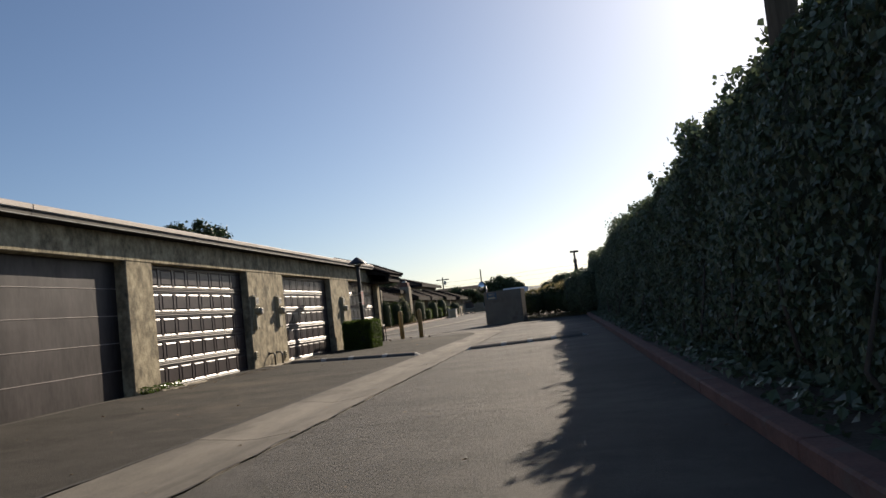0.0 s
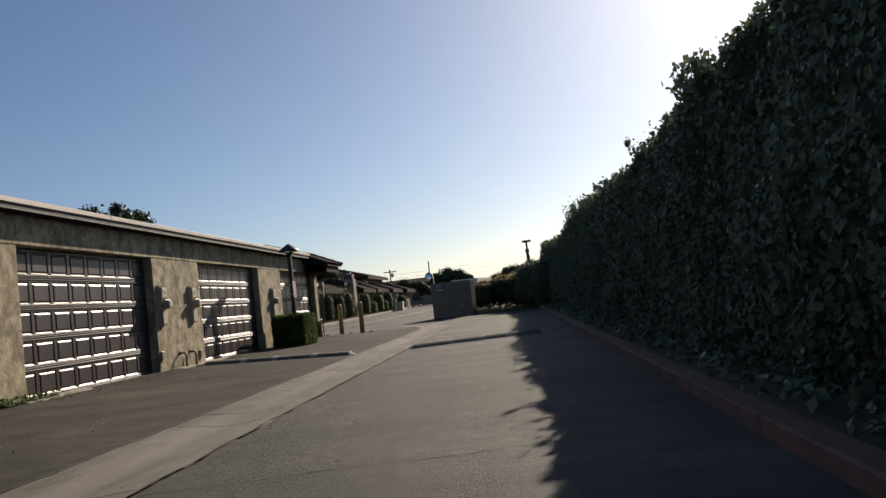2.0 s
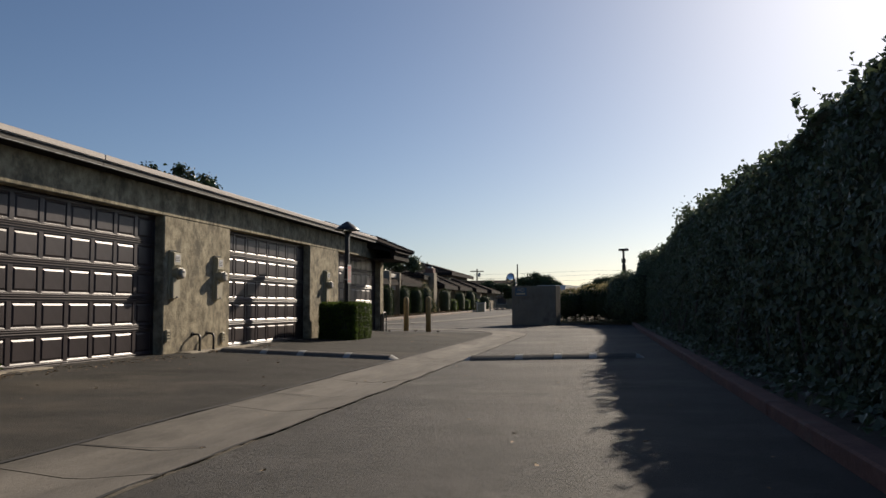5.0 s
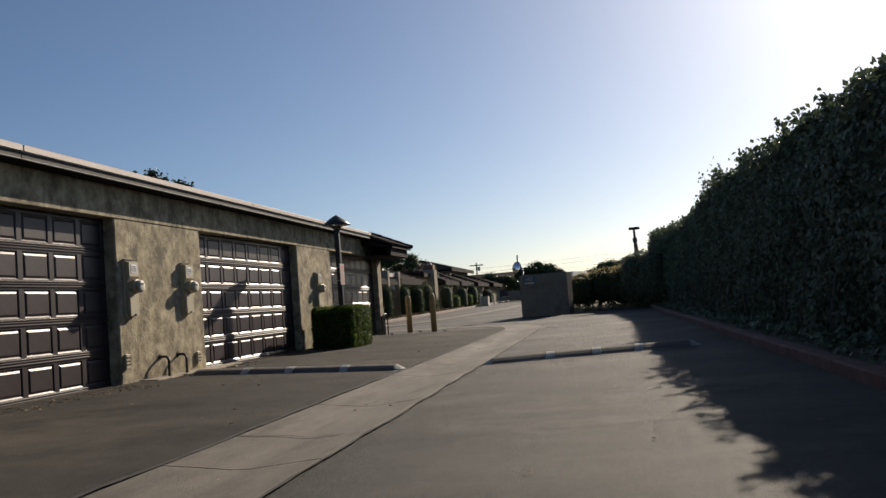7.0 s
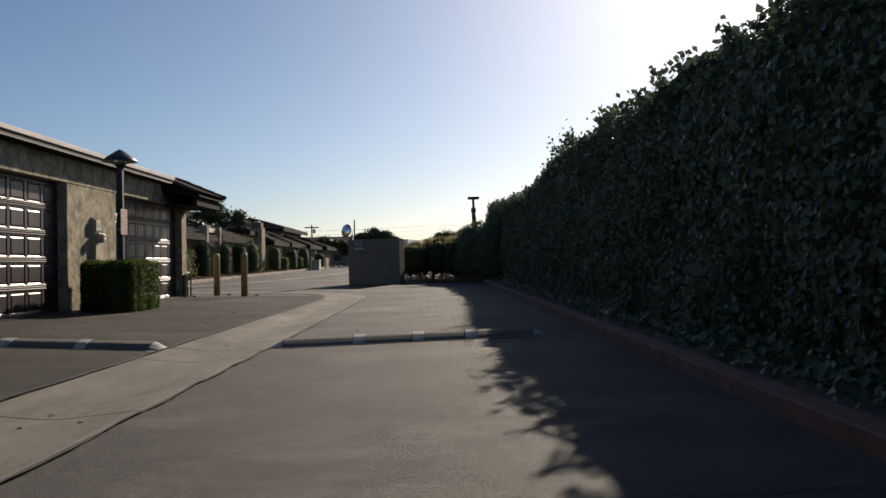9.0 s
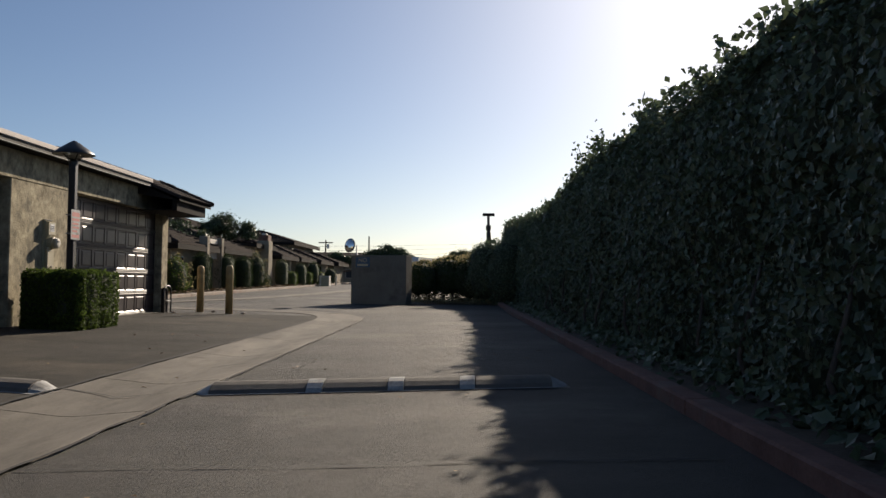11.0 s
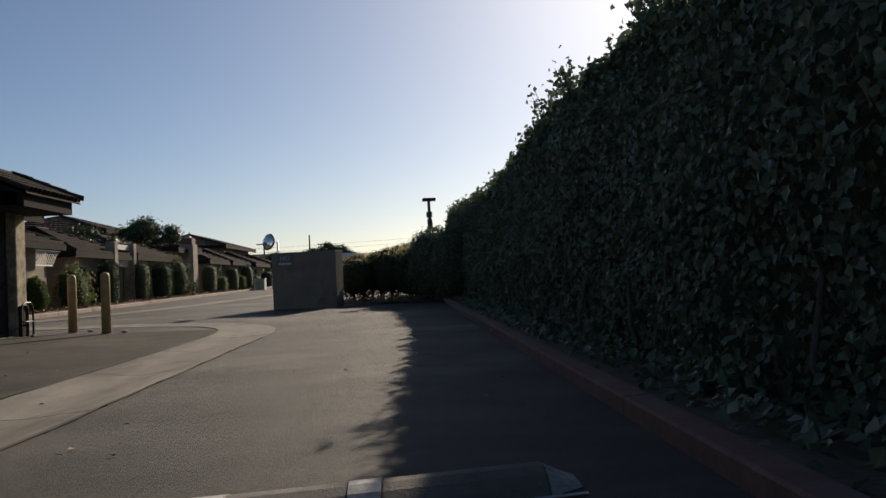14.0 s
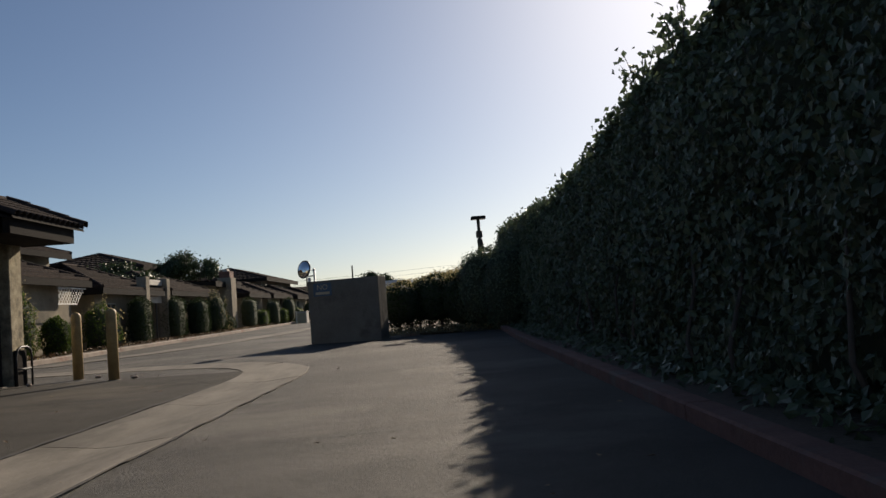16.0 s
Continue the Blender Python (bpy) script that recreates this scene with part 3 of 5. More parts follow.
for n, (a, b) in enumerate(OPENINGS):
    z0, z1 = 0.115, HEAD
    if n == 0:
        door = part("garage_door", Geo().box(DX - 0.16, DX - 0.1, a, b, z0, z1 + 0.1), FLATDOOR, garage, "closed dark brown flat sectional garage door", world=True)
        h = (z1 - z0) / 5
        for k in range(5):
            g = Geo()
            za, zb = z0 + k * h, z0 + (k + 1) * h
            g.strip([[(x, a + (b - a) * j / 16, z) for j in range(17)] for x, z in ((0.0, za), (0.02, za + 0.006), (0.02, za + h * 0.35), (0.02, za + h * 0.7), (0.02, zb - 0.016), (0.0, zb))])
            g.v = [(DX - 0.095 + x + 0.006 * noise.noise(Vector((y * 1.1, z * 2.0, 4))), y, z) for x, y, z in g.v]
            part("section", g, FLATDOOR, door, world=True)
            # pale strip paints the highlight along each section's lip
            if k:
                part("seam", Geo().cbox(DX - 0.1, DX - 0.07, a + 0.01, b - 0.01, z0 + k * h - 0.006, z0 + k * h + 0.005, 0.002), SEAM, door, "section joint with its lip highlight painted pale", world=True)
    else:
        door = part("garage_door", Geo().box(DX - 0.1, DX - 0.055, a, b, z0, z1 + 0.1), DOOR, garage, "closed dark brown raised-panel garage door", world=True)
        w, h = (b - a) / COLS, (z1 - z0) / ROWS_N
        me = panel_mesh(w, h)
        for r in range(ROWS_N):
            for c in range(COLS):
                piece("panel", me, door, pose(DX - 0.03, a + w * (c + 0.5), z0 + h * (r + 0.5)))
    part("threshold", Geo().cbox(DX - 0.1, WX - 0.02, a, b, 0.06, 0.118, 0.006), CONCRETE, garage, "pale concrete door sill", world=True)

# tiled roof end over the last garage
EX, EZ, RX, RZ = -6.8, 2.74, -8.15, 3.31
slope = math.atan2(RZ - EZ, EX - RX)
roof_end = part("tile_roof", Geo().add([(EX, 31.2, EZ), (EX, 33.66, EZ), (RX, 33.66, RZ), (RX, 31.2, RZ), (EX + 0.02, 31.2, EZ - 0.05), (EX + 0.02, 33.66, EZ - 0.05), (RX, 33.66, RZ - 0.06), (RX, 31.2, RZ - 0.06)],
                [(0, 1, 2, 3), (4, 7, 6, 5), (0, 4, 5, 1), (1, 5, 6, 2), (0, 3, 7, 4)]), DARKWOOD, garage, "dark brown barrel-tile roof end", world=True)
part("tile_roof_back", Geo().add([(RX, 28.0, RZ), (RX, 33.66, RZ), (-13.9, 33.66, 3.12), (-13.9, 28.0, 3.12), (-7.6, 28.0, 3.14), (-7.6, 31.2, 3.14), (RX, 31.2, RZ)], [(0, 3, 2, 1), (0, 6, 5, 4)]), TILE, garage, world=True)
part("eave_beam", Geo().cbox(-6.98, -6.86, 31.25, 33.3, 2.47, 2.72, 0.01), DARKWOOD, garage, "dark timber eave beam", world=True)
part("eave_beam", Geo().add([(-7.74, 33.3, 2.47), (-6.865, 33.3, 2.47), (-6.865, 33.3, 2.76), (-7.74, 33.3, 3.2), (-7.74, 33.42, 2.47), (-6.865, 33.42, 2.47), (-6.865, 33.42, 2.76), (-7.74, 33.42, 3.2)],
                           [(0, 1, 2, 3), (4, 7, 6, 5), (0, 4, 5, 1), (1, 5, 6, 2), (2, 6, 7, 3)]), DARKWOOD, garage, world=True)
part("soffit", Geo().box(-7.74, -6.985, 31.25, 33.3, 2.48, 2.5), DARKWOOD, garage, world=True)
part("cheek", Geo().add([(-6.8, 31.2, 2.69), (-6.8, 31.2, 2.745), (-8.15, 31.2, 3.29), (-8.15, 31.2, 2.9), (-6.8, 31.24, 2.69), (-6.8, 31.24, 2.745), (-8.15, 31.24, 3.29), (-8.15, 31.24, 2.9)],
                        [(0, 1, 2, 3), (4, 7, 6, 5), (0, 4, 5, 1), (1, 5, 6, 2), (0, 3, 7, 4)]), DARKWOOD, garage, world=True)
part("gable_infill", Geo().box(-8.6, -7.742, 31.25, 33.29, 3.002, 3.1), STUCCO, garage, world=True)
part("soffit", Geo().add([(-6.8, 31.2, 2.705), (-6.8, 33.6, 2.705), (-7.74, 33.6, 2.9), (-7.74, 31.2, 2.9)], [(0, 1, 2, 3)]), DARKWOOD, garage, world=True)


def barrel(r, length, name, mat, lip=0.012):
    g = Geo()
    rows = []
    for t, k in ((0, 1.0), (1, 0.82)):
        rows.append([(t * length, r * k * math.cos(math.pi * i / 8), r * k * math.sin(math.pi * i / 8)) for i in range(9)])
    g.strip(rows)
    rows = [[(0, r * math.cos(math.pi * i / 8), r * math.sin(math.pi * i / 8)) for i in range(9)], [(0.004, (r - lip) * math.cos(math.pi * i / 8), (r - lip) * math.sin(math.pi * i / 8)) for i in range(9)]]
    g.strip(rows)
    return g.mesh(name, mat, True)


btile, cap = barrel(0.085, 0.42, "tile", TILE), barrel(0.11, 0.42, "cap_tile", TILE)
down = Matrix.Rotation(math.pi, 4, "Z") @ Matrix.Rotation(-slope, 4, "Y")
run = math.hypot(RZ - EZ, EX - RX)
for j in range(13):
    for i in range(4):
        d = i * 0.37 - 0.03
        piece("tile", btile, roof_end, Matrix.Translation((EX - d * math.cos(slope), 31.3 + j * 0.185, EZ + d * math.sin(slope) + 0.01)) @ down)
for i in range(4):
    d = i * 0.36 - 0.05
    piece("cap_tile", cap, roof_end, Matrix.Translation((EX - d * math.cos(slope), 33.62, EZ + d * math.sin(slope) + 0.05)) @ down)
for i in range(14):
    piece("cap_tile", cap, roof_end, Matrix.Translation((RX, 33.66 - i * 0.39, RZ + 0.005)) @ Matrix.Rotation(-math.pi / 2, 4, "Z") @ Matrix.Rotation(-0.04, 4, "Y"))
for j in range(16):
    piece("tile", btile, roof_end, Matrix.Translation((-7.62, 28.1 + j * 0.19, 3.13)) @ Matrix.Rotation(math.pi, 4, "Z") @ Matrix.Rotation(-0.3, 4, "Y"))


# ---- fittings on the garage piers ----
def meter(y):
    m = thing("electric_meter", "beige electric meter cabinet with round glass dial on stucco pier", "electric meter", pose(WX, y, 0.1), "electric meters on the garage piers")
    part("back_plate", Geo().cbox(0.002, 0.03, -0.15, 0.1, 0.98, 1.84, 0.004), METERBOX, m)
    hood = [(0.031, 1.5), (0.06, 1.5), (0.105, 1.58), (0.105, 1.79), (0.031, 1.81)]
    g = Geo().add([(x, s, z) for s in (-0.125, 0.125) for x, z in hood], [(0, 1, 2, 3, 4), (9, 8, 7, 6, 5)] + [(i, 5 + i, 5 + (i + 1) % 5, (i + 1) % 5) for i in range(5)])
    box = part("switch_box", g, METERBOX, m)
    part("vent_plate", Geo().cbox(0.105, 0.109, -0.085, 0.07, 1.63, 1.76, 0.001), GALV, box, "small grey vent plate")
    for z in (1.655, 1.685, 1.715):
        part("slot", Geo().box(0.1092, 0.1105, -0.07, 0.055, z, z + 0.012), DARKWOOD, box)
    part("hasp", Geo().cbox(0.03, 0.05, -0.15, 0.12, 1.825, 1.84, 0.003), BLACK, m, "dark steel top hasp")
    lower = part("meter_box", Geo().cbox(0.031, 0.09, -0.12, 0.13, 1.0, 1.36, 0.012), METERBOX, m)
    part("latch", Geo().cbox(0.09, 0.104, -0.01, 0.03, 1.0, 1.03, 0.004), BLACK, lower)
    ring = Matrix.Translation((0.03, 0.03, 1.43)) @ Matrix.Rotation(math.pi / 2, 4, "Y")
    dial = part("dial_drum", Geo().lathe([(0.105, 0), (0.105, 0.1), (0.092, 0.108), (0.092, 0.16)], 24, ring), METERBOX, m, "round beige meter drum")
    part("dial_ring", Geo().lathe([(0.096, 0.14), (0.096, 0.15), (0.093, 0.152)], 24, ring), GALV, dial, "grey steel ring")
    part("dial_face", Geo().lathe([(0.088, 0.16), (0.085, 0.172), (0.05, 0.18), (0.01, 0.182)], 24, ring), TRIM, dial, "pale dial face", smooth=True)
    part("dial_window", Geo().cbox(0.205, 0.215, -0.015, 0.065, 1.445, 1.475, 0.003), BLACK, dial, "dark reading window")
    return m


for y in (18.72, 20.42, 27.05):
    meter(y)
for y in (19.5, 20.06):
    p = thing("standpipe", "short black bent pipe rising from the ground to the pier", "pipe", pose(WX, y, 0.1), "bent pipes on the pier")
    arc = [(0.15, 0, -0.03), (0.15, 0, 0.26)] + [(0.09 + 0.06 * math.cos(a), 0, 0.27 + 0.07 * math.sin(a)) for a in np.linspace(0.2, math.pi / 2, 5)] + [(0.0, 0, 0.34)]
    part("pipe", Geo().tube(arc, 0.021, 10), BLACK, p, smooth=True)
    part("collar", Geo().tube([(0.15, 0, 0.0), (0.15, 0, 0.05)], 0.032, 10), BLACK, p)
    part("flange", Geo().tube([(0.001, 0, 0.34), (0.014, 0, 0.34)], 0.045, 12), BLACK, p)
for y, z in ((18.55, 0.45), (20.72, 0.34)):
    v = thing("wall_vent", "small pale vent cover low on the stucco pier", "vent", pose(WX, y, z), "vents low on the pier")
    part("cover", Geo().cbox(0.002, 0.045, -0.06, 0.06, -0.1, 0.1, 0.012), METERBOX, v)
    for k in range(3):
        part("slat", Geo().box(0.045, 0.05, -0.045, 0.045, -0.06 + k * 0.05, -0.045 + k * 0.05), DARKWOOD, v)

# hoop rail by the corner of the garages
rail = thing("hoop_rail", "small black steel hoop rail guarding the garage corner", "rail", pose(-7.66, 33.08, 0.1))
part("hoop", Geo().tube([(0, -0.25, -0.03), (0, -0.25, 0.5), (0.0, -0.19, 0.61), (0.0, -0.08, 0.65), (0, 0.12, 0.65), (0, 0.23, 0.6), (0, 0.27, 0.5), (0, 0.27, -0.03)], 0.02, 10), BLACK, rail, smooth=True)
part("guard_plate", Geo().cbox(-0.085, -0.05, -0.18, 0.21, -0.03, 0.6, 0.01), DARKWOOD, rail, "dark brown guard plate")
part("mid_rail", Geo().tube([(0, -0.25, 0.28), (0, 0.27, 0.28)], 0.014, 8), BLACK, rail, smooth=True)

# ---- lamp post, its sign and the clipped bush round it ----
lamp = thing("lamp_post", "black lamp post with a wide cone hood and clear glass", "street lamp", pose(-6.76, 25.87, 0.1))
part("post", Geo().cbox(-0.055, 0.055, -0.055, 0.055, 0, 2.68, 0.012), BLACK, lamp)
part("neck", Geo().lathe([(0.075, 2.66), (0.075, 2.7), (0.045, 2.74)], 16), BLACK, lamp)
part("glass", Geo().lathe([(0.06, 2.735), (0.11, 2.76), (0.125, 2.85)], 20), CLEAR, lamp, "clear glass bowl", smooth=True)
part("hood", Geo().lathe([(0.31, 2.82), (0.325, 2.815), (0.325, 2.825), (0.24, 2.9), (0.1, 3.0), (0.04, 3.035), (0.01, 3.05)], 28), BLACK, lamp, smooth=True)
for k in range(4):
    a = math.pi / 4 + k * math.pi / 2
    part("bracket", Geo().tube([(0.05 * math.cos(a), 0.05 * math.sin(a), 2.7), (0.2 * math.cos(a), 0.2 * math.sin(a), 2.86)], 0.01, 6), BLACK, lamp)
sign = thing("parking_sign", "faded red and white parking sign strapped to the lamp post", "sign", pose(-6.69, 25.84, 1.78))
part("plate", Geo().cbox(0, 0.006, -0.16, 0.16, -0.24, 0.24, 0.002), WHITE, sign)
for a, b, c, d in ((-0.13, 0.13, 0.13, 0.2), (-0.13, 0.13, 0.06, 0.1), (-0.12, 0.1, 0.0, 0.03), (-0.12, 0.12, -0.06, -0.03), (-0.12, 0.06, -0.12, -0.09), (-0.13, 0.13, -0.21, -0.16)):
    part("print", Geo().box(0.0062, 0.0072, a, b, c, d), SIGNRED, sign, "red printed bar")
for z in (-0.15, 0.15):
    part("strap", Geo().box(-0.128, -0.004, -0.06, 0.06, z, z + 0.02), GALV, sign)


def box_leaves(centre, radii, count, r):
    d = r.uniform(-1, 1, (count, 3))
    face = r.integers(0, 3, count)
    sign_ = np.where(r.random(count) < 0.5, -1.0, 1.0)
    d[np.arange(count), face] = sign_
    nr = np.zeros((count, 3))
    nr[np.arange(count), face] = sign_
    wob = 0.02 * np.sin(d[:, 0] * 5 + d[:, 1] * 9) + r.normal(0, 0.018, count)
    cut = (np.abs(d) > 0.93).sum(1) >= 2
    return np.asarray(centre) + d * np.asarray(radii) * np.where(cut, 0.975, 1.0)[:, None] + nr * wob[:, None], nr


def bush(name, label, centre, radii, count, size, mat, power=2.0, seed=1, group="", stem=True, lump=0.12):
    r = np.random.default_rng(seed)
    gz = centre[2] - radii[2]
    b = thing(name, label, "bush", pose(centre[0], centre[1], gz), group)
    c = (0, 0, radii[2])
    # solid core whose dark colour stands for twigs and inner shade
    part("core", blob(c, [q * (0.97 if power > 9 else 0.9) for q in radii], power=power, seed=seed), IVYCORE, b, "dark inner twigs and shade as one body", smooth=True)
    p, d = box_leaves(c, radii, count, r) if power > 9 else blob_leaves(c, radii, count, r, power, lump)
    part("leaves", leaf_mesh("leaves", p, d, size, mat, r), mat, b, kind="stuff")
    if stem:
        part("stem", Geo().tube([(0, 0, -0.25), (0.02, 0, 0.3)], [0.05, 0.04], 8), BARK, b)
    return b


bush("clipped_bush", "square-clipped green boxwood bush round the foot of the lamp post", (-6.92, 26.27, 0.56), (0.5, 0.71, 0.46), 17000, 0.045, BOX, 16.0, 3, lump=0.02)

# ---- bollards ----
bol = None
for x, y in ((-7.04, 33.74), (-6.07, 32.88)):
    if bol is None:
        bol = thing("bollard", "round-topped ochre yellow bollard standing in the asphalt", "bollard", pose(x, y, 0.06), "pair of bollards")
        part("post", Geo().lathe([(0.088, -0.04), (0.088, 1.12), (0.08, 1.17), (0.06, 1.2), (0.03, 1.215), (0.005, 1.22)], 24), BOLLARD, bol, smooth=True)
        part("base_ring", Geo().lathe([(0.12, -0.04), (0.12, 0.02), (0.092, 0.035)], 24), CONCRETE, bol)
    else:
        copy_thing(bol, pose(x, y, 0.06))
for k, (x, y) in enumerate(((-6.7, 33.75), (-5.75, 32.95), (-7.35, 32.6))):
    s = Geo()
    s.add(*[(b.v, b.f) for b in [blob((0, 0, 0.02), (0.06, 0.04, 0.025), 10, 6, 0.4, seed=k)]][0])
    ob = part("stone", s, KERB, None)
    ob.matrix_basis = pose(x, y, ground_z(x, y) + 0.012, 0, 0, 40 * k)
    tagged(ob, "small pale broken stone lying on asphalt", "stone", "loose stones")


# ---- speed humps ----
def hump_profile(w, h):
    return [(-w, 0.0), (-w * 0.82, h * 0.42), (-w * 0.5, h * 0.8), (-w * 0.15, h), (w * 0.15, h), (w * 0.5, h * 0.8), (w * 0.82, h * 0.42), (w, 0.0)]


def hump_piece(x0, x1, line, w, h, k0=1.0, k1=1.0):
    g = Geo()
    rows = []
    for x, k in ((x0, k0), ((x0 + x1) / 2, (k0 + k1) / 2), (x1, k1)):
        y = line(x)
        rows.append([(x, y + a * (0.5 + 0.5 * k), ground_z(x, y) + 0.004 + b * k) for a, b in hump_profile(w, h)])
    g.strip(rows)
    g.f += [tuple(range(8)), tuple(range(23, 15, -1))]
    return g


def speed_hump(ends, bands, line, label):
    hp = thing("speed_hump", label, "speed hump", pose((ends[0] + ends[1]) / 2, line((ends[0] + ends[1]) / 2), 0.05), "speed humps")
    cuts = [ends[0] + 0.14] + [q for b in bands for q in (b - 0.065, b + 0.065)] + [ends[1] - 0.14]
    part("end_cap", hump_piece(ends[0], ends[0] + 0.137, line, 0.21, 0.085, 0.06, 0.9), WHITE, hp, "worn white end cap", world=True)
    part("end_cap", hump_piece(ends[1] - 0.137, ends[1], line, 0.21, 0.085, 0.9, 0.06), WHITE, hp, "worn white end cap", world=True)
    for i in range(len(cuts) - 1):
        white = i % 2 == 1
        part("white_band" if white else "rubber_block", hump_piece(cuts[i] + 0.003, cuts[i + 1] - 0.003, line, 0.213 if white else 0.208, 0.086 if white else 0.082), WHITE if white else RUBBER, hp, world=True)
    rows = [[(x, line(x) - 0.235, ground_z(x, line(x)) + 0.009), (x, line(x) - 0.205, ground_z(x, line(x)) + 0.01)] for x in np.linspace(ends[0] + 0.1, ends[1], 14)]
    part("edge_line", Geo().strip(rows), WHITE, hp, "worn white painted edge line", world=True)


speed_hump((-2.62, 0.38), (-1.68, -1.04, -0.46), lambda x: 19.15 + (x + 2.6) * 0.16, "black rubber speed hump with worn white bands across the lane")
speed_hump((-7.35, -3.72), (-6.3, -5.55, -4.65), lambda x: 19.72 - (x + 7.3) * 0.18, "black rubber speed hump with worn white bands before the garages")

# ---- masonry enclosure, convex mirror, planted island ----
A0, A1 = Vector((-4.11, 41.16, 0)), Vector((-2.19, 40.63, 0))
ux = (A1 - A0).normalized()
uy = Vector((-ux.y, ux.x, 0))
enc_m = Matrix(((ux.x, uy.x, 0, A0.x), (ux.y, uy.y, 0, A0.y), (0, 0, 1, 0.1), (0, 0, 0, 1)))
enc = thing("bin_enclosure", "plain grey-brown stucco bin enclosure with flat walls", "enclosure", enc_m)
L = (A1 - A0).length
part("front_wall", Geo().cbox(0, L, 0, 0.2, -0.1, 1.71, 0.012), ENCLOSURE, enc)
part("side_wall", Geo().cbox(L - 0.2, L, 0.203, 0.6, -0.1, 1.71, 0.012), ENCLOSURE, enc)
part("side_wall", Geo().cbox(0, 0.2, 0.203, 0.6, -0.1, 1.71, 0.012), ENCLOSURE, enc)
part("back_wall", Geo().cbox(0.203, L - 0.203, 0.45, 0.597, -0.1, 1.71, 0.012), ENCLOSURE, enc)
nsign = thing("notice_sign", "small faded blue notice on the enclosure wall", "sign", enc_m @ pose(0.42, -0.002, 1.47))
part("plate", Geo().cbox(-0.26, 0.26, -0.008, 0, -0.17, 0.17, 0.003), SIGNBLUE, nsign)
txt = bpy.data.curves.new("lettering", "FONT")
txt.body, txt.size, txt.extrude, txt.align_x = "NO", 0.2, 0.001, "CENTER"
txt.materials.append(METERBOX)
t = new("lettering", txt)
t.parent = nsign
t.matrix_basis = pose(0, -0.0102, 0.0, 90, 0, 0)
part("print", Geo().box(-0.2, 0.2, -0.0095, -0.0082, -0.13, -0.06), METERBOX, nsign, "unreadable white line")

mir = thing("convex_mirror", "round convex traffic mirror on a thin steel post", "mirror", pose(-4.14, 41.42, 0.08))
part("post", Geo().tube([(0.17, 0.1, -0.1), (0.17, 0.1, 2.1)], 0.025, 10), GALV, mir, smooth=True)
part("arm", Geo().tube([(0.17, 0.1, 2.05), (0.03, -0.28, 2.06)], 0.015, 8), GALV, mir)
mm = Matrix.Translation((-0.02, -0.36, 2.06)) @ Matrix.Rotation(radians(-38), 4, "Z") @ Matrix.Rotation(radians(80), 4, "X")
face = part("face", Geo().lathe([(0.225, 0), (0.2, 0.025), (0.14, 0.05), (0.07, 0.066), (0.004, 0.07)], 32, mm), MIRROR, mir, "convex mirror glass", smooth=True)
part("rim", Geo().tube([mm @ Vector((0.23 * math.cos(a), 0.23 * math.sin(a), 0.0)) for a in np.linspace(0, 2 * math.pi, 33)], 0.016, 8, False), BLACK, mir, smooth=True)
part("backing", Geo().lathe([(0.1, -0.08), (0.2, -0.04), (0.226, -0.004)], 24, mm), GALV, mir, smooth=True)

island = part("planting_bed", Geo().strip([[(x, y, 0.2 + ground_rise(y) + 0.05 * noise.noise(Vector((x, y, 3)))) for x in np.linspace(-2.0 - 0.12 * (y - 41), 6, 14)] for y in np.linspace(41.7, 56, 12)]), SOIL)
tagged(island, "dry soil planting bed behind the enclosure", "soil", kind="structure")
ik = thing("island_kerb", "pale concrete kerb round the planting bed", "kerb", kind="structure")
line = [(-2.1, 41.15), (-1.5, 41.6), (-0.7, 42.0), (0.2, 42.3), (1.2, 42.5)]
for (x0, y0), (x1, y1) in zip(line, line[1:]):
    d = math.hypot(x1 - x0, y1 - y0)
    part("kerb_stone", Geo().cbox(0.003, d - 0.003, 0, 0.12, 0, 0.17, 0.02, Matrix.Translation((x0, y0, 0.03)) @ Matrix.Rotation(math.atan2(y1 - y0, x1 - x0), 4, "Z")), KERB, ik, world=True)

G = "rounded bushes in the planting bed"
# the last two shrubs are pale all over, standing for sunlit tops
for k, (x, y, z, rx, ry, rz, n, mat) in enumerate([(-1.75, 43.4, 1.02, 0.62, 0.7, 0.62, 2600, SHRUB), (-0.75, 43.6, 1.12, 0.75, 0.7, 0.68, 3000, SHRUB), (0.1, 43.2, 1.05, 0.8, 0.6, 0.75, 3000, SHRUB), (0.72, 42.6, 1.28, 0.8, 0.75, 1.1, 5000, IVY), (1.3, 42.0, 1.25, 0.75, 0.9, 1.15, 5000, IVY), (-1.1, 45.5, 1.2, 0.9, 0.8, 0.62, 2600, PALELEAF), (0.4, 45.2, 1.35, 1.0, 0.9, 0.75, 2600, PALELEAF)]):
    b = bush("shrub", "rounded dark shrub with sunlit top on short stems", (x, y, z), (rx, ry, rz), n, 0.075, mat, 2.6, 11 + k, G, False)
    if k < 3:
        # sunlit rim put in as paler leaves on the upper side only
        rt = np.random.default_rng(90 + k)
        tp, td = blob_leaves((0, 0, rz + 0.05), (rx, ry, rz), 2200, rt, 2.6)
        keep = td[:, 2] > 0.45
        part("tips", leaf_mesh("tips", tp[keep], td[keep], 0.06, PALELEAF, rt), PALELEAF, b, "dry tips, their sunlight put in as pale colour", kind="stuff")
    for q in range(3):
        a = q * 2.1 + k
        part("stem", Geo().tube([(0.2 * math.cos(a), 0.2 * math.sin(a), -(z - rz) + 0.1), (0.3 * math.cos(a), 0.3 * math.sin(a), rz * 0.6)], [0.04, 0.03], 7), BARK, b)
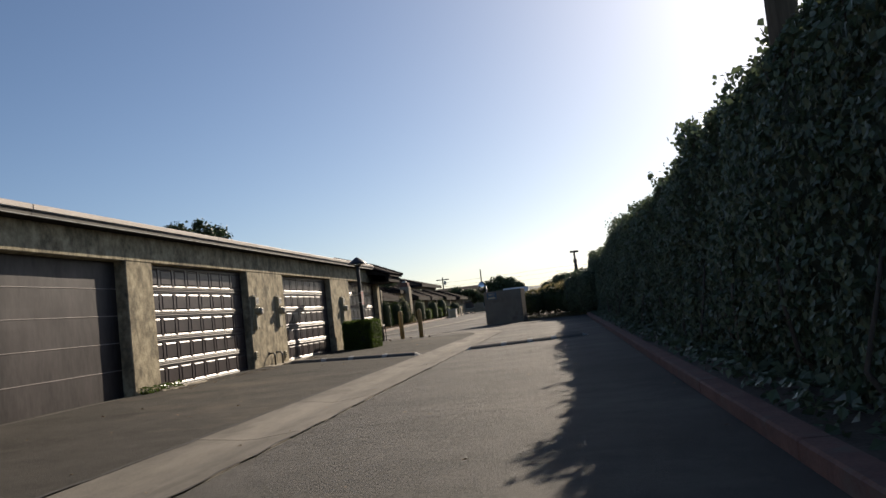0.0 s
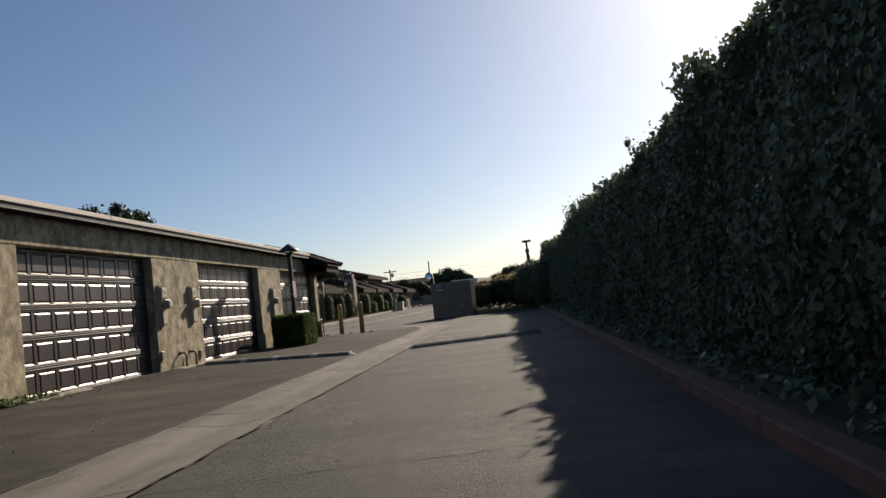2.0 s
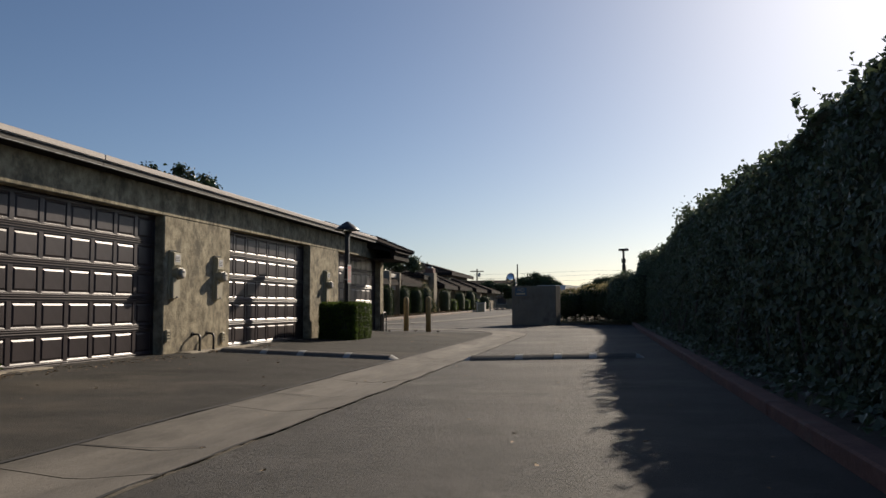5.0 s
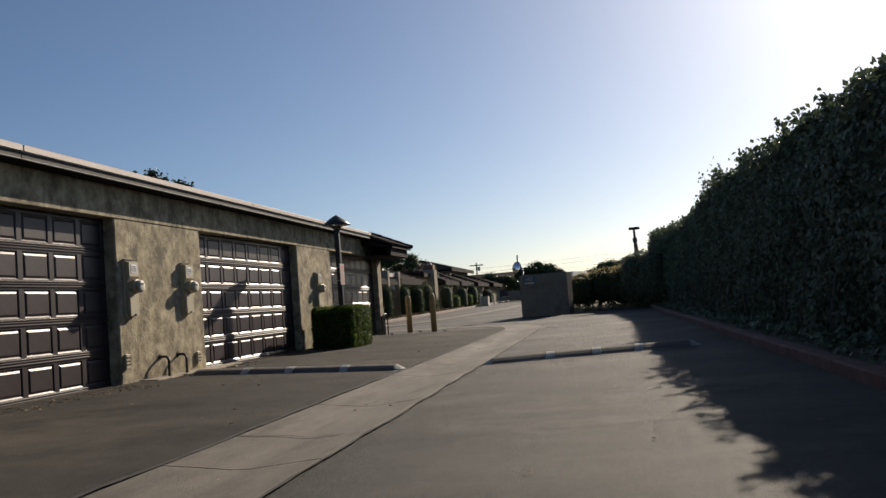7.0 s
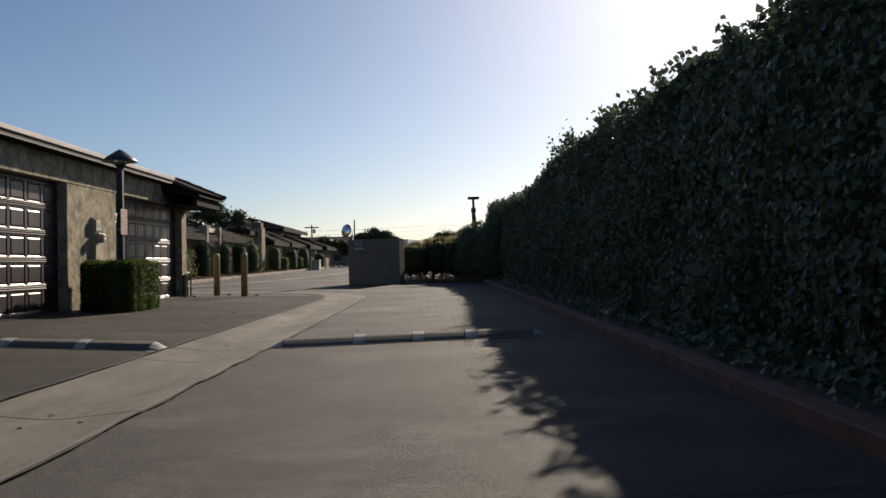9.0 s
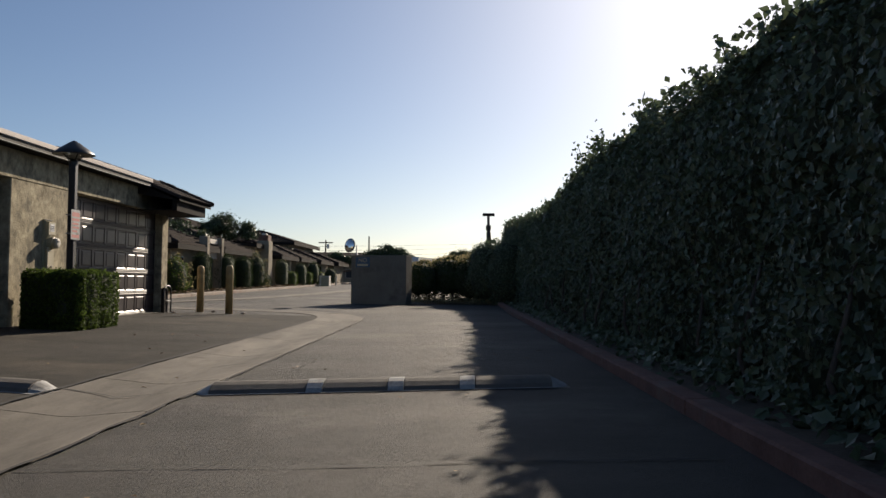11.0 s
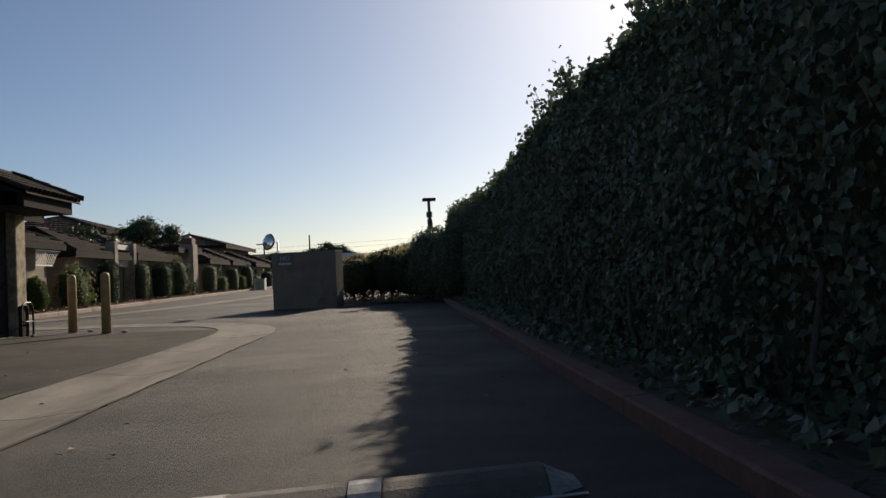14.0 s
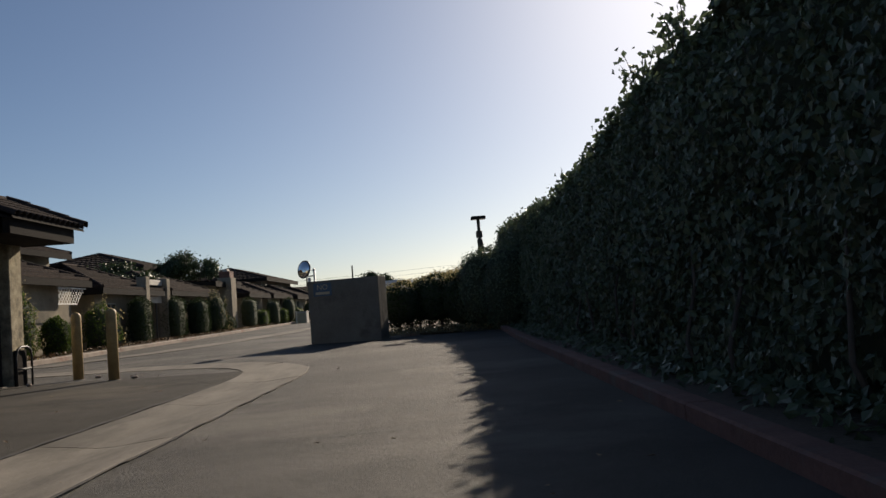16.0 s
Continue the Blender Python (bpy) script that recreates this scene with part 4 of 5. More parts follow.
# low ground cover in the bed, its sunlight put in as pale colour
p = np.stack([rng.uniform(-2.1, 1.2, 2600), rng.uniform(41.4, 44.5, 2600), rng.uniform(0.16, 0.36, 2600)], 1)
cover = part("ground_cover", leaf_mesh("ground_cover", p, np.tile((0, 0, 1.0), (2600, 1)), 0.07, PALELEAF, rng), PALELEAF)
tagged(cover, "low ground cover in the planting bed, coloured pale as sunlit", "plants", kind="stuff")

# area light on its post behind the hedge end
al = thing("area_light", "tall steel lot light with a flat box head", "street lamp", pose(0.77, 45.0, 0.16))
part("post", Geo().tube([(0, 0, -0.05), (0, 0, 2.2), (-0.03, 0, 2.72), (-0.03, 0, 2.75), (-0.04, 0, 3.36)], [0.1, 0.1, 0.085, 0.055, 0.05], 14), POLEWOOD, al, "brown steel post", smooth=True)
part("collar", Geo().lathe([(0.1, 2.78), (0.1, 2.98), (0.06, 3.0)], 14, Matrix.Translation((-0.035, 0, 0))), POLEWOOD, al)
part("head", Geo().cbox(-0.26, 0.2, -0.2, 0.2, 3.36, 3.45, 0.025), DARKWOOD, al)
part("lens", Geo().box(-0.2, 0.14, -0.15, 0.15, 3.35, 3.358), GLASS, al)

# ---- far side: kerb, bed, houses ----
lk = thing("road_kerb", "pale concrete kerb along the house fronts", "kerb", kind="structure")
y = 38.0
while y < 104:
    g = Geo().cbox(-11.62, -11.45, y + 0.004, y + 2.996, 0, 1, 0.02)
    g.v = [(a, b, ground_z(-11.5, b) + (-0.05 if c < 0.5 else 0.13 - (1 - c))) for a, b, c in g.v]
    part("kerb_stone", g, KERB, lk, world=True)
    y += 3
bed = part("front_bed", Geo().strip([[(x, yy, ground_z(-11.5, yy) + 0.12 + 0.05 * noise.noise(Vector((x * 2, yy, 0)))) for x in (-11.6, -12, -12.5, -13, -14, -24)] for yy in np.arange(36, 112, 1.0)]), SOIL)
tagged(bed, "bare brown planting bed along the houses", "soil", kind="structure")
n = 1500
p = np.stack([rng.uniform(-12.5, -11.65, n), rng.uniform(40, 75, n), np.zeros(n)], 1)
p[:, 2] = [ground_z(-11.5, q) + 0.15 + rng.uniform(0, 0.08) for q in p[:, 1]]
fl = part("bed_plants", leaf_mesh("bed_plants", p, np.tile((0, 0, 1.0), (n, 1)), 0.12, DRYLEAF, rng), DRYLEAF)
tagged(fl, "low dry plants and leaf litter in the bed", "plants", kind="stuff")


def gable_roof(parent, x0, x1, y0, y1, ze, zr, over=0.5):
    """A roof with its ridge along y, in stepped courses of tiles."""
    xm = (x0 + x1) / 2
    rf = part("roof", Geo().add([(x1 + over, y0 - over, ze - 0.05), (x1 + over, y1 + over, ze - 0.05), (xm, y1 + over, zr - 0.05), (xm, y0 - over, zr - 0.05), (x0 - over, y0 - over, ze - 0.05), (x0 - over, y1 + over, ze - 0.05)],
                                [(0, 1, 2, 3), (3, 2, 5, 4)]), DARKWOOD, parent, "dark brown tiled roof", world=True)
    g = Geo()
    n = 9
    for k in range(n):
        t0, t1 = k / n, (k + 1) / n
        for side in (1, -1):
            xe = (x1 + over) if side > 0 else (x0 - over)
            xa, xb = xe + (xm - xe) * t0, xe + (xm - xe) * t1
            za, zb = ze + (zr - ze) * t0, ze + (zr - ze) * t1
            wave = [y0 - over + (y1 - y0 + 2 * over) * i / int((y1 - y0) / 0.16) for i in range(int((y1 - y0) / 0.16) + 1)]
            lift = [0.04 * (0.5 + 0.5 * math.cos(i * math.pi)) for i in range(len(wave))]
            g.strip([[(xa, w, za + 0.02) for w in wave], [(xa, w, za + 0.03 + l) for w, l in zip(wave, lift)], [(xb, w, zb + 0.005 + l) for w, l in zip(wave, lift)]])
    part("tiling", g, TILE, rf, world=True, kind="stuff")
    part("ridge", Geo().tube([(xm, y0 - over, zr + 0.02), (xm, y1 + over, zr + 0.02)], 0.1, 8), TILE, rf, world=True)
    part("fascia_board", Geo().cbox(x1 + over - 0.06, x1 + over, y0 - over, y1 + over, ze - 0.24, ze, 0.01), DARKWOOD, rf, world=True)
    for yy in (y0 - over, y1 + over - 0.05):
        part("rake_board", Geo().add([(x1 + over, yy, ze - 0.2), (x1 + over, yy + 0.05, ze - 0.2), (xm, yy + 0.05, zr - 0.2), (xm, yy, zr - 0.2), (x1 + over, yy, ze), (x1 + over, yy + 0.05, ze), (xm, yy + 0.05, zr), (xm, yy, zr)],
                                     [(0, 3, 2, 1), (4, 5, 6, 7), (0, 4, 7, 3), (1, 2, 6, 5), (0, 1, 5, 4)]), DARKWOOD, rf, world=True)
    return rf


def house_window(parent, x, y0, y1, z0, z1):
    w = part("window", Geo().box(x, x + 0.04, y0, y1, z0, z1), TRIM, parent, "pale window frame", world=True)
    my = (y0 + y1) / 2
    for a, b in ((y0 + 0.05, my - 0.02), (my + 0.02, y1 - 0.05)):
        part("pane", Geo().box(x + 0.041, x + 0.047, a, b, z0 + 0.05, z1 - 0.05), GLASS, w, world=True)
    part("sill", Geo().box(x + 0.041, x + 0.1, y0 - 0.04, y1 + 0.04, z0 - 0.05, z0 - 0.003), TRIM, w, world=True)


def house(y0, y1, front, depth, eave, ridge, windows=(), doors=()):
    gz = ground_rise((y0 + y1) / 2)
    h = thing("house", "low stucco house under a dark brown tiled roof", "house", pose(front, (y0 + y1) / 2, gz + 0.15), "row of houses")
    g = Geo().box(front - depth, front, y0, y1, gz - 0.1, gz + eave)
    xm = front - depth / 2
    top = gz + ridge - 0.12
    for yy in (y0, y1):
        g.add([(front, yy, gz + eave), (front - depth, yy, gz + eave), (xm, yy, top)], [(0, 1, 2)])
    part("wall", g, HOUSE, h, world=True)
    gable_roof(h, front - depth, front, y0, y1, gz + eave, gz + ridge)
    for a, b, c, d in windows:
        house_window(h, front + 0.002, a, b, gz + c, gz + d)
    for a, b in doors:
        dd = part("door", Geo().cbox(front + 0.002, front + 0.05, a, b, gz + 0.1, gz + 2.1, 0.008), DARKWOOD, h, "dark timber front door", world=True)
        part("door_handle", Geo().cbox(front + 0.05, front + 0.1, a + 0.08, a + 0.12, gz + 1.0, gz + 1.1, 0.01), GALV, dd, world=True)
    return h


def hip_house(y0, y1, front, back, eave, pitch, windows=(), over=0.5, gate_door=None):
    """A house with a hip roof, its ridge along the road."""
    gz = ground_rise(y0)
    h = thing("house", "low stucco house under a dark brown hipped tile roof", "house", pose(front, (y0 + y1) / 2, gz + 0.15), "row of houses")
    part("wall", Geo().box(back, front, y0, y1, gz - 0.1, gz + eave), HOUSE, h, world=True)
    xa, xb, ya, yb, z = back - over, front + over, y0 - over, y1 + over, gz + eave
    half = (xb - xa) / 2
    zr, xm = z + half * pitch, (xa + xb) / 2
    P = {"nr": (xb, ya, z), "fr": (xb, yb, z), "fl": (xa, yb, z), "nl": (xa, ya, z), "r": (xm, ya + half, zr), "l": (xm, yb - half, zr)}
    rf = part("roof", Geo().add([P[k] for k in ("nr", "fr", "fl", "nl", "r", "l")], [(0, 1, 5, 4), (2, 3, 4, 5), (0, 4, 3), (1, 2, 5), (0, 3, 2, 1)]), DARKWOOD, h, "dark brown tiled roof", world=True)
    g = Geo()
    n = 8
    for a, b, ta, tb in (("nr", "fr", "r", "l"), ("nr", "nl", "r", "r"), ("fr", "fl", "l", "l")):
        A, B, C, D = (Vector(P[k]) for k in (a, b, ta, tb))
        for k in range(n):
            p0, q0, p1, q1 = A.lerp(C, k / n), B.lerp(D, k / n), A.lerp(C, (k + 1) / n), B.lerp(D, (k + 1) / n)
            m = max(2, int((q0 - p0).length / 0.17))
            rows = [[], [], []]
            for i in range(m + 1):
                w = 0.035 * (i % 2)
                u, v = p0.lerp(q0, i / m), p1.lerp(q1, i / m)
                rows[0].append(u + Vector((0, 0, 0.01)))
                rows[1].append(u + Vector((0, 0, 0.075 + w)))
                rows[2].append(v + Vector((0, 0, 0.012 + w * 0.6)))
            g.strip(rows)
    part("tiling", g, TILE, rf, world=True, kind="stuff")
    for a, b in (("nr", "r"), ("fr", "l"), ("nl", "r"), ("r", "l")):
        part("ridge", Geo().tube([Vector(P[a]) + Vector((0, 0, 0.05)), Vector(P[b]) + Vector((0, 0, 0.05))], 0.08, 8), TILE, rf, world=True)
    part("fascia_board", Geo().cbox(xa, xb - 0.03, ya - 0.03, ya + 0.03, z - 0.22, z - 0.005, 0.006), DARKWOOD, rf, world=True)
    part("fascia_board", Geo().cbox(xb - 0.03, xb + 0.03, ya, yb, z - 0.22, z - 0.005, 0.006), DARKWOOD, rf, world=True)
    for a, b, c, d in windows:
        house_window(h, front + 0.002, a, b, gz + c, gz + d)
    if gate_door:
        dd = part("door", Geo().cbox(front + 0.002, front + 0.05, gate_door, gate_door + 0.95, gz + 0.1, gz + 2.1, 0.008), DARKWOOD, h, "dark timber front door", world=True)
        part("door_handle", Geo().cbox(front + 0.05, front + 0.1, gate_door + 0.08, gate_door + 0.12, gz + 1.0, gz + 1.1, 0.01), GALV, dd, world=True)
    return h


h1 = hip_house(39.6, 46.9, -13.0, -17.6, 2.66, 0.4)
lt = part("lattice", Geo().cbox(-12.6, -12.57, 45.05, 47.1, 2.37, 2.42, 0.004).cbox(-12.6, -12.57, 45.05, 46.4, 1.86, 1.9, 0.004), LATTICE, h1, "pale diamond lattice screen under the eave", world=True)
g = Geo()
for k in range(17):
    for sgn in (1, -1):
        c = 44.6 + 3.0 * k / 16
        seg = []
        for t in np.linspace(-0.24, 0.24, 9):
            y, z = c + sgn * t, 2.14 + t
            if 45.06 < y < 46.4 + max(z - 1.88, 0) * 1.4:
                seg.append((y, z))
        if len(seg) > 1:
            (ya, za), (yb, zb) = seg[0], seg[-1]
            x = -12.585 + (0.004 if sgn > 0 else -0.004)
            g.add([(x, ya, za - 0.02), (x, ya, za + 0.02), (x, yb, zb + 0.02), (x, yb, zb - 0.02)], [(0, 1, 2, 3)])
part("slats", g, LATTICE, lt, world=True, kind="stuff")
hip_house(48.8, 54.3, -13.0, -17.2, 2.4, 0.42, [(49.6, 50.6, 0.9, 1.9)])
hip_house(56.2, 63.0, -13.0, -17.4, 2.38, 0.4, [(61.4, 62.4, 0.9, 2.0)], gate_door=57.2)
hip_house(71.2, 76.6, -13.1, -17.4, 2.35, 0.42, [(72.4, 73.4, 0.9, 1.9)])
hip_house(78.0, 84.2, -13.0, -17.4, 2.3, 0.4, [(79.2, 80.2, 0.9, 1.9)], gate_door=82.2)
hip_house(85.8, 92.4, -12.7, -17.4, 2.22, 0.38, [(87.4, 88.4, 0.9, 1.9)])
hip_house(94, 101, -12.3, -17.4, 2.15, 0.36)
# taller bodies set back from the road
hip_house(41.0, 51.0, -15.6, -22, 4.02, 0.3, over=0.6)
hip_house(72.2, 82, -20, -28, 4.6, 0.3, over=0.6)
hip_house(78.5, 85, -15.6, -19.2, 3.3, 0.25, [(79.6, 80.8, 2.4, 2.9)], over=0.4)
hip_house(87, 100, -15.4, -22, 3.9, 0.3, [(88.4, 89.6, 2.9, 3.5)], over=0.6)
h4 = house(64.9, 69.6, -13.4, 5.0, 2.95, 3.2, [(68.1, 69.0, 1.0, 2.1)])
ch = part("chimney", Geo().cbox(-13.38, -12.6, 66.5, 67.6, 0.2, 3.45, 0.015), HOUSE, h4, "stucco chimney breast", world=True)
for k in range(5):
    part("brick_course", Geo().cbox(-13.3, -12.68, 66.6, 67.5, 3.453 + k * 0.075, 3.52 + k * 0.075, 0.008), BRICK, ch, world=True)
part("chimney_cap", Geo().cbox(-13.15, -12.85, 66.8, 67.3, 3.83, 3.95, 0.02), TRIM, ch, world=True)
far = thing("house", "wide low house closing the far end of the road", "house", pose(-14, 112, 0.5), "row of houses")
part("wall", Geo().box(-20, -9, 112, 120, 0.2, 2.9), HOUSE, far, world=True)
rf = part("roof", Geo().add([(-21, 111, 2.85), (-8, 111, 2.85), (-11, 116, 4.4), (-18, 116, 4.4), (-21, 121, 2.85), (-8, 121, 2.85)], [(0, 1, 2, 3), (3, 2, 5, 4), (0, 3, 4), (1, 5, 2)]), TILE, far, world=True)
for a in (-17, -13.5, -11):
    w = part("window", Geo().box(a, a + 1.3, 111.95, 111.998, 1.2, 2.3), TRIM, far, world=True)
    part("pane", Geo().box(a + 0.06, a + 1.24, 111.94, 111.948, 1.26, 2.24), GLASS, w, world=True)

# entry gate between two houses
gate = thing("entry_gate", "stucco gate pillars joined by a pale beam", "gate", pose(-12.4, 53, 0.2))
for y in (52.5, 55.0):
    part("pillar", Geo().cbox(-12.85, -12.45, y, y + 0.42, 0.1, 3.0, 0.02), HOUSE, gate, world=True)
part("beam", Geo().cbox(-12.85, -12.65, 52.923, 54.997, 2.7, 2.92, 0.01), TRIM, gate, "pale cross beam", world=True)
part("panel", Geo().cbox(-12.83, -12.7, 52.923, 54.997, 1.95, 2.4, 0.01), TRIM, gate, "pale panel", world=True)
for y in (53.4, 54.4):
    part("rail", Geo().tube([(-12.75, y, 0.1), (-12.75, y, 1.95)], 0.03, 8), BLACK, gate, world=True)

TOPIARY = "clipped bushes before the houses"
for k, (y, rx, ry, h, pw, x, mat) in enumerate([(42.1, 0.36, 0.5, 1.75, 2.2, -12.3, BOX), (44.4, 0.44, 0.46, 1.2, 2.0, -12.4, BOX), (47.8, 0.5, 0.8, 1.5, 2.2, -12.4, BOX), (51.5, 0.36, 0.55, 1.75, 5.0, -12.4, SHRUB), (55.7, 0.42, 0.7, 1.82, 5.0, -12.45, SHRUB),
                                           (59.2, 0.45, 0.7, 1.75, 4.0, -12.4, SHRUB), (61.7, 0.55, 0.8, 1.95, 2.6, -12.3, SHRUB), (64.6, 0.4, 0.6, 0.85, 2.2, -12.4, SHRUB), (69.2, 0.42, 0.75, 1.8, 5.0, -12.3, SHRUB), (72.0, 0.4, 0.7, 1.05, 5.0, -12.2, BOX),
                                           (75.8, 0.42, 0.8, 1.65, 4.5, -12.2, SHRUB), (78.2, 0.38, 0.6, 1.05, 4.5, -12.1, BOX), (80.9, 0.45, 0.8, 1.85, 3.2, -12.1, SHRUB), (83.6, 0.38, 0.6, 1.05, 4.0, -12.0, BOX), (89, 0.5, 0.8, 1.4, 3.5, -11.9, SHRUB)]):
    gz = ground_rise(y) + 0.22
    b = bush("clipped_shrub", "dark clipped shrub with sunlit edge before a house", (x, y, gz + h / 2), (rx, ry, h / 2), 3600 if y < 62 else 1500, 0.065, mat, pw, 41 + k, TOPIARY, lump=0.26 if k in (0, 2, 6) else 0.08)
    if k in (0, 2, 6):
        # sunlit top and road side put in as paler leaves
        rt = np.random.default_rng(140 + k)
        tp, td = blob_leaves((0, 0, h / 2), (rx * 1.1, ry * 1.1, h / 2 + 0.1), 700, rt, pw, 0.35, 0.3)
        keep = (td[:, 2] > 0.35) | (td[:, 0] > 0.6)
        part("tips", leaf_mesh("tips", tp[keep], td[keep], 0.075, PALELEAF, rt), PALELEAF, b, "leaf tips coloured pale for the sunlit side", kind="stuff")
util = thing("utility_box", "pale utility cabinet by the road kerb", "cabinet", pose(-11.0, 80, 0.35))
part("body", Geo().cbox(-0.4, 0.4, -0.5, 0.5, 0, 0.9, 0.03), TRIM, util)
part("lid", Geo().cbox(-0.43, 0.43, -0.53, 0.53, 0.9, 0.95, 0.02), TRIM, util)
part("door", Geo().cbox(-0.35, 0.35, -0.515, -0.5, 0.08, 0.82, 0.004), METERBOX, util)
for x, y in ((-10.9, 77), (-10.6, 83.5)):
    b = thing("marker_post", "thin pale marker post at the roadside", "post", pose(x, y, 0.3), "roadside marker posts")
    part("post", Geo().tube([(0, 0, 0), (0, 0, 1.0)], 0.05, 10), TRIM, b)
    part("cap", Geo().tube([(0, 0, 1.0), (0, 0, 1.04)], 0.06, 10), TRIM, b)


# ---- trees, poles and wires ----
def tree(name, label, x, y, gz, trunk_h, r_trunk, crowns, count, leaf, seed, mat=TREELEAF):
    r = np.random.default_rng(seed)
    tr = thing(name, label, "tree", pose(x, y, gz))
    g = Geo()
    lean = Vector((r.uniform(-0.3, 0.3), r.uniform(-0.3, 0.3), trunk_h))
    g.tube([(0, 0, -0.3), (lean.x * 0.4, lean.y * 0.4, trunk_h * 0.5), lean], [r_trunk * 1.3, r_trunk, r_trunk * 0.75], 10)
    P, D = [], []
    for cx, cy, cz, rad, flat in crowns:
        c = Vector((cx, cy, cz))
        mid = lean.lerp(c, 0.5) + Vector((0, 0, -0.15 * rad))
        g.tube([lean * 0.92, mid, c], [r_trunk * 0.5, r_trunk * 0.32, r_trunk * 0.12], 7)
        for k in range(11):
            d = Vector(r.normal(0, 1, 3)).normalized()
            d.z = abs(d.z) * 0.9 - 0.25
            sub = c + Vector((d.x * rad * 0.8, d.y * rad * 0.8, d.z * rad * flat))
            g.tube([c, (c + sub) / 2 + Vector((0, 0, 0.05)), sub], [r_trunk * 0.14, r_trunk * 0.09, r_trunk * 0.04], 5)
            m = max(20, int(count / len(crowns) / 11))
            off = r.normal(0, rad * 0.24, (m, 3))
            off[:, 2] *= 0.75
            P.append(np.asarray(sub) + off)
            D.append(off / (np.linalg.norm(off, axis=1)[:, None] + 1e-6) + (0, 0, 0.5))
    part("trunk", g, BARK, tr, "grey-brown trunk and limbs", smooth=True)
    part("crown", leaf_mesh("crown", np.concatenate(P), np.concatenate(D), leaf, mat, r, 0.2, 0.6), mat, tr, kind="stuff")
    return tr


tree("broad_tree", "broad dark green tree with forked limbs behind the houses", -17.9, 75, 0.4, 2.4, 0.2, [(-1.4, 0, 3.9, 1.05, 0.85), (0.0, 0.3, 4.5, 1.15, 0.85), (1.3, -0.2, 4.0, 1.05, 0.9), (-0.4, -0.5, 4.0, 1.1, 0.9)], 13000, 0.16, 5)
tree("low_tree", "low dark tree behind the first houses", -17.2, 60, 0.3, 2.2, 0.16, [(-0.9, 0, 3.2, 0.9, 0.5), (0.6, 0, 3.4, 0.9, 0.5), (1.8, 0.3, 3.1, 0.7, 0.5)], 5500, 0.15, 6)
tree("roof_tree", "leafy tree rising behind the garage roof", -15.5, 33.4, 0.2, 3.2, 0.16, [(0, -2.2, 5.1, 0.55, 1.0), (0, -0.1, 5.4, 0.5, 1.4), (0, 1.9, 5.25, 0.65, 1.1), (0, -0.5, 4.4, 0.9, 0.6)], 4200, 0.14, 8)
tree("corner_tree", "dark tree beyond the garage roof corner", -15.0, 57, 0.2, 2.0, 0.14, [(0.3, 0.6, 2.9, 0.7, 0.6), (-0.5, -0.4, 2.8, 0.7, 0.6)], 2600, 0.15, 9)
tree("round_tree", "round dark tree behind the enclosure", -7.7, 101, 0.5, 1.6, 0.2, [(-1.2, 0, 2.8, 1.1, 0.75), (0.0, 0, 3.3, 1.15, 0.75), (1.3, 0.2, 3.0, 1.1, 0.75), (2.2, 0.2, 2.5, 0.9, 0.75), (0.1, -0.6, 1.9, 1.3, 0.9)], 18000, 0.24, 10)
tree("far_tree", "broad dark tree at the far end of the road", -13.2, 104, 0.5, 1.5, 0.2, [(-2.2, 0, 2.4, 1.0, 0.6), (-0.4, 0.3, 2.7, 1.1, 0.6), (1.4, 0, 2.5, 1.0, 0.6), (2.6, 0, 1.8, 0.9, 0.6)], 11000, 0.22, 12)
tree("far_tree", "broad dark tree far beyond the hedge end", 0.6, 88, 0.4, 2.0, 0.2, [(-2.0, 0, 2.1, 0.9, 0.6), (-0.6, 0, 2.75, 1.0, 0.6), (1.0, 0, 2.75, 1.0, 0.6), (2.6, 0, 2.4, 1.0, 0.6), (0.3, -0.4, 1.8, 1.3, 0.6)], 14000, 0.2, 11)
for k, (x, y, h) in enumerate([(-30, 135, 3.2), (-22, 140, 3.0), (-12, 150, 3.4), (-3, 140, 3.2), (8, 150, 3.6), (20, 140, 4.0), (-42, 130, 3.6)]):
    tree("distant_tree", "distant dark tree on the skyline", x, y, 0.4, 1.6, 0.22, [(-2.2, 0, h - 0.9, 1.5, 0.5), (0.2, 0.5, h - 0.6, 1.6, 0.5), (2.4, 0, h - 1.0, 1.5, 0.5)], 2400, 0.34, 60 + k)

for k, (x, y, h, arms) in enumerate([(-18.7, 130, 6.6, True), (-12.6, 130, 7.2, False), (-11.1, 130, 5.6, True), (3.2, 130, 5.8, True), (14, 130, 7.0, True)]):
    pl = thing("far_utility_pole", "thin distant utility pole against the sky", "utility pole", pose(x, y, 0.3), "distant utility poles")
    part("pole", Geo().tube([(0, 0, 0), (0, 0, h - 0.3)], [0.13, 0.09], 8), POLEWOOD, pl)
    if arms:
        part("crossarm", Geo().box(-1.0, 1.0, -0.06, 0.06, h - 0.75, h - 0.6), POLEWOOD, pl)
        part("transformer", Geo().tube([(0.35, -0.1, h - 1.5), (0.35, -0.1, h - 0.9)], 0.2, 10), GALV, pl)
for k, z in enumerate((5.9, 5.3, 4.6)):
    wire = part("overhead_wire", Geo().tube([(-60 + 10 * i, 130, z + 0.3 - 0.6 * (1 - ((i % 6 - 3) / 3) ** 2)) for i in range(13)], 0.012, 5), BLACK)
    tagged(wire, "thin dark overhead cable against the sky", "cable", "overhead cables")

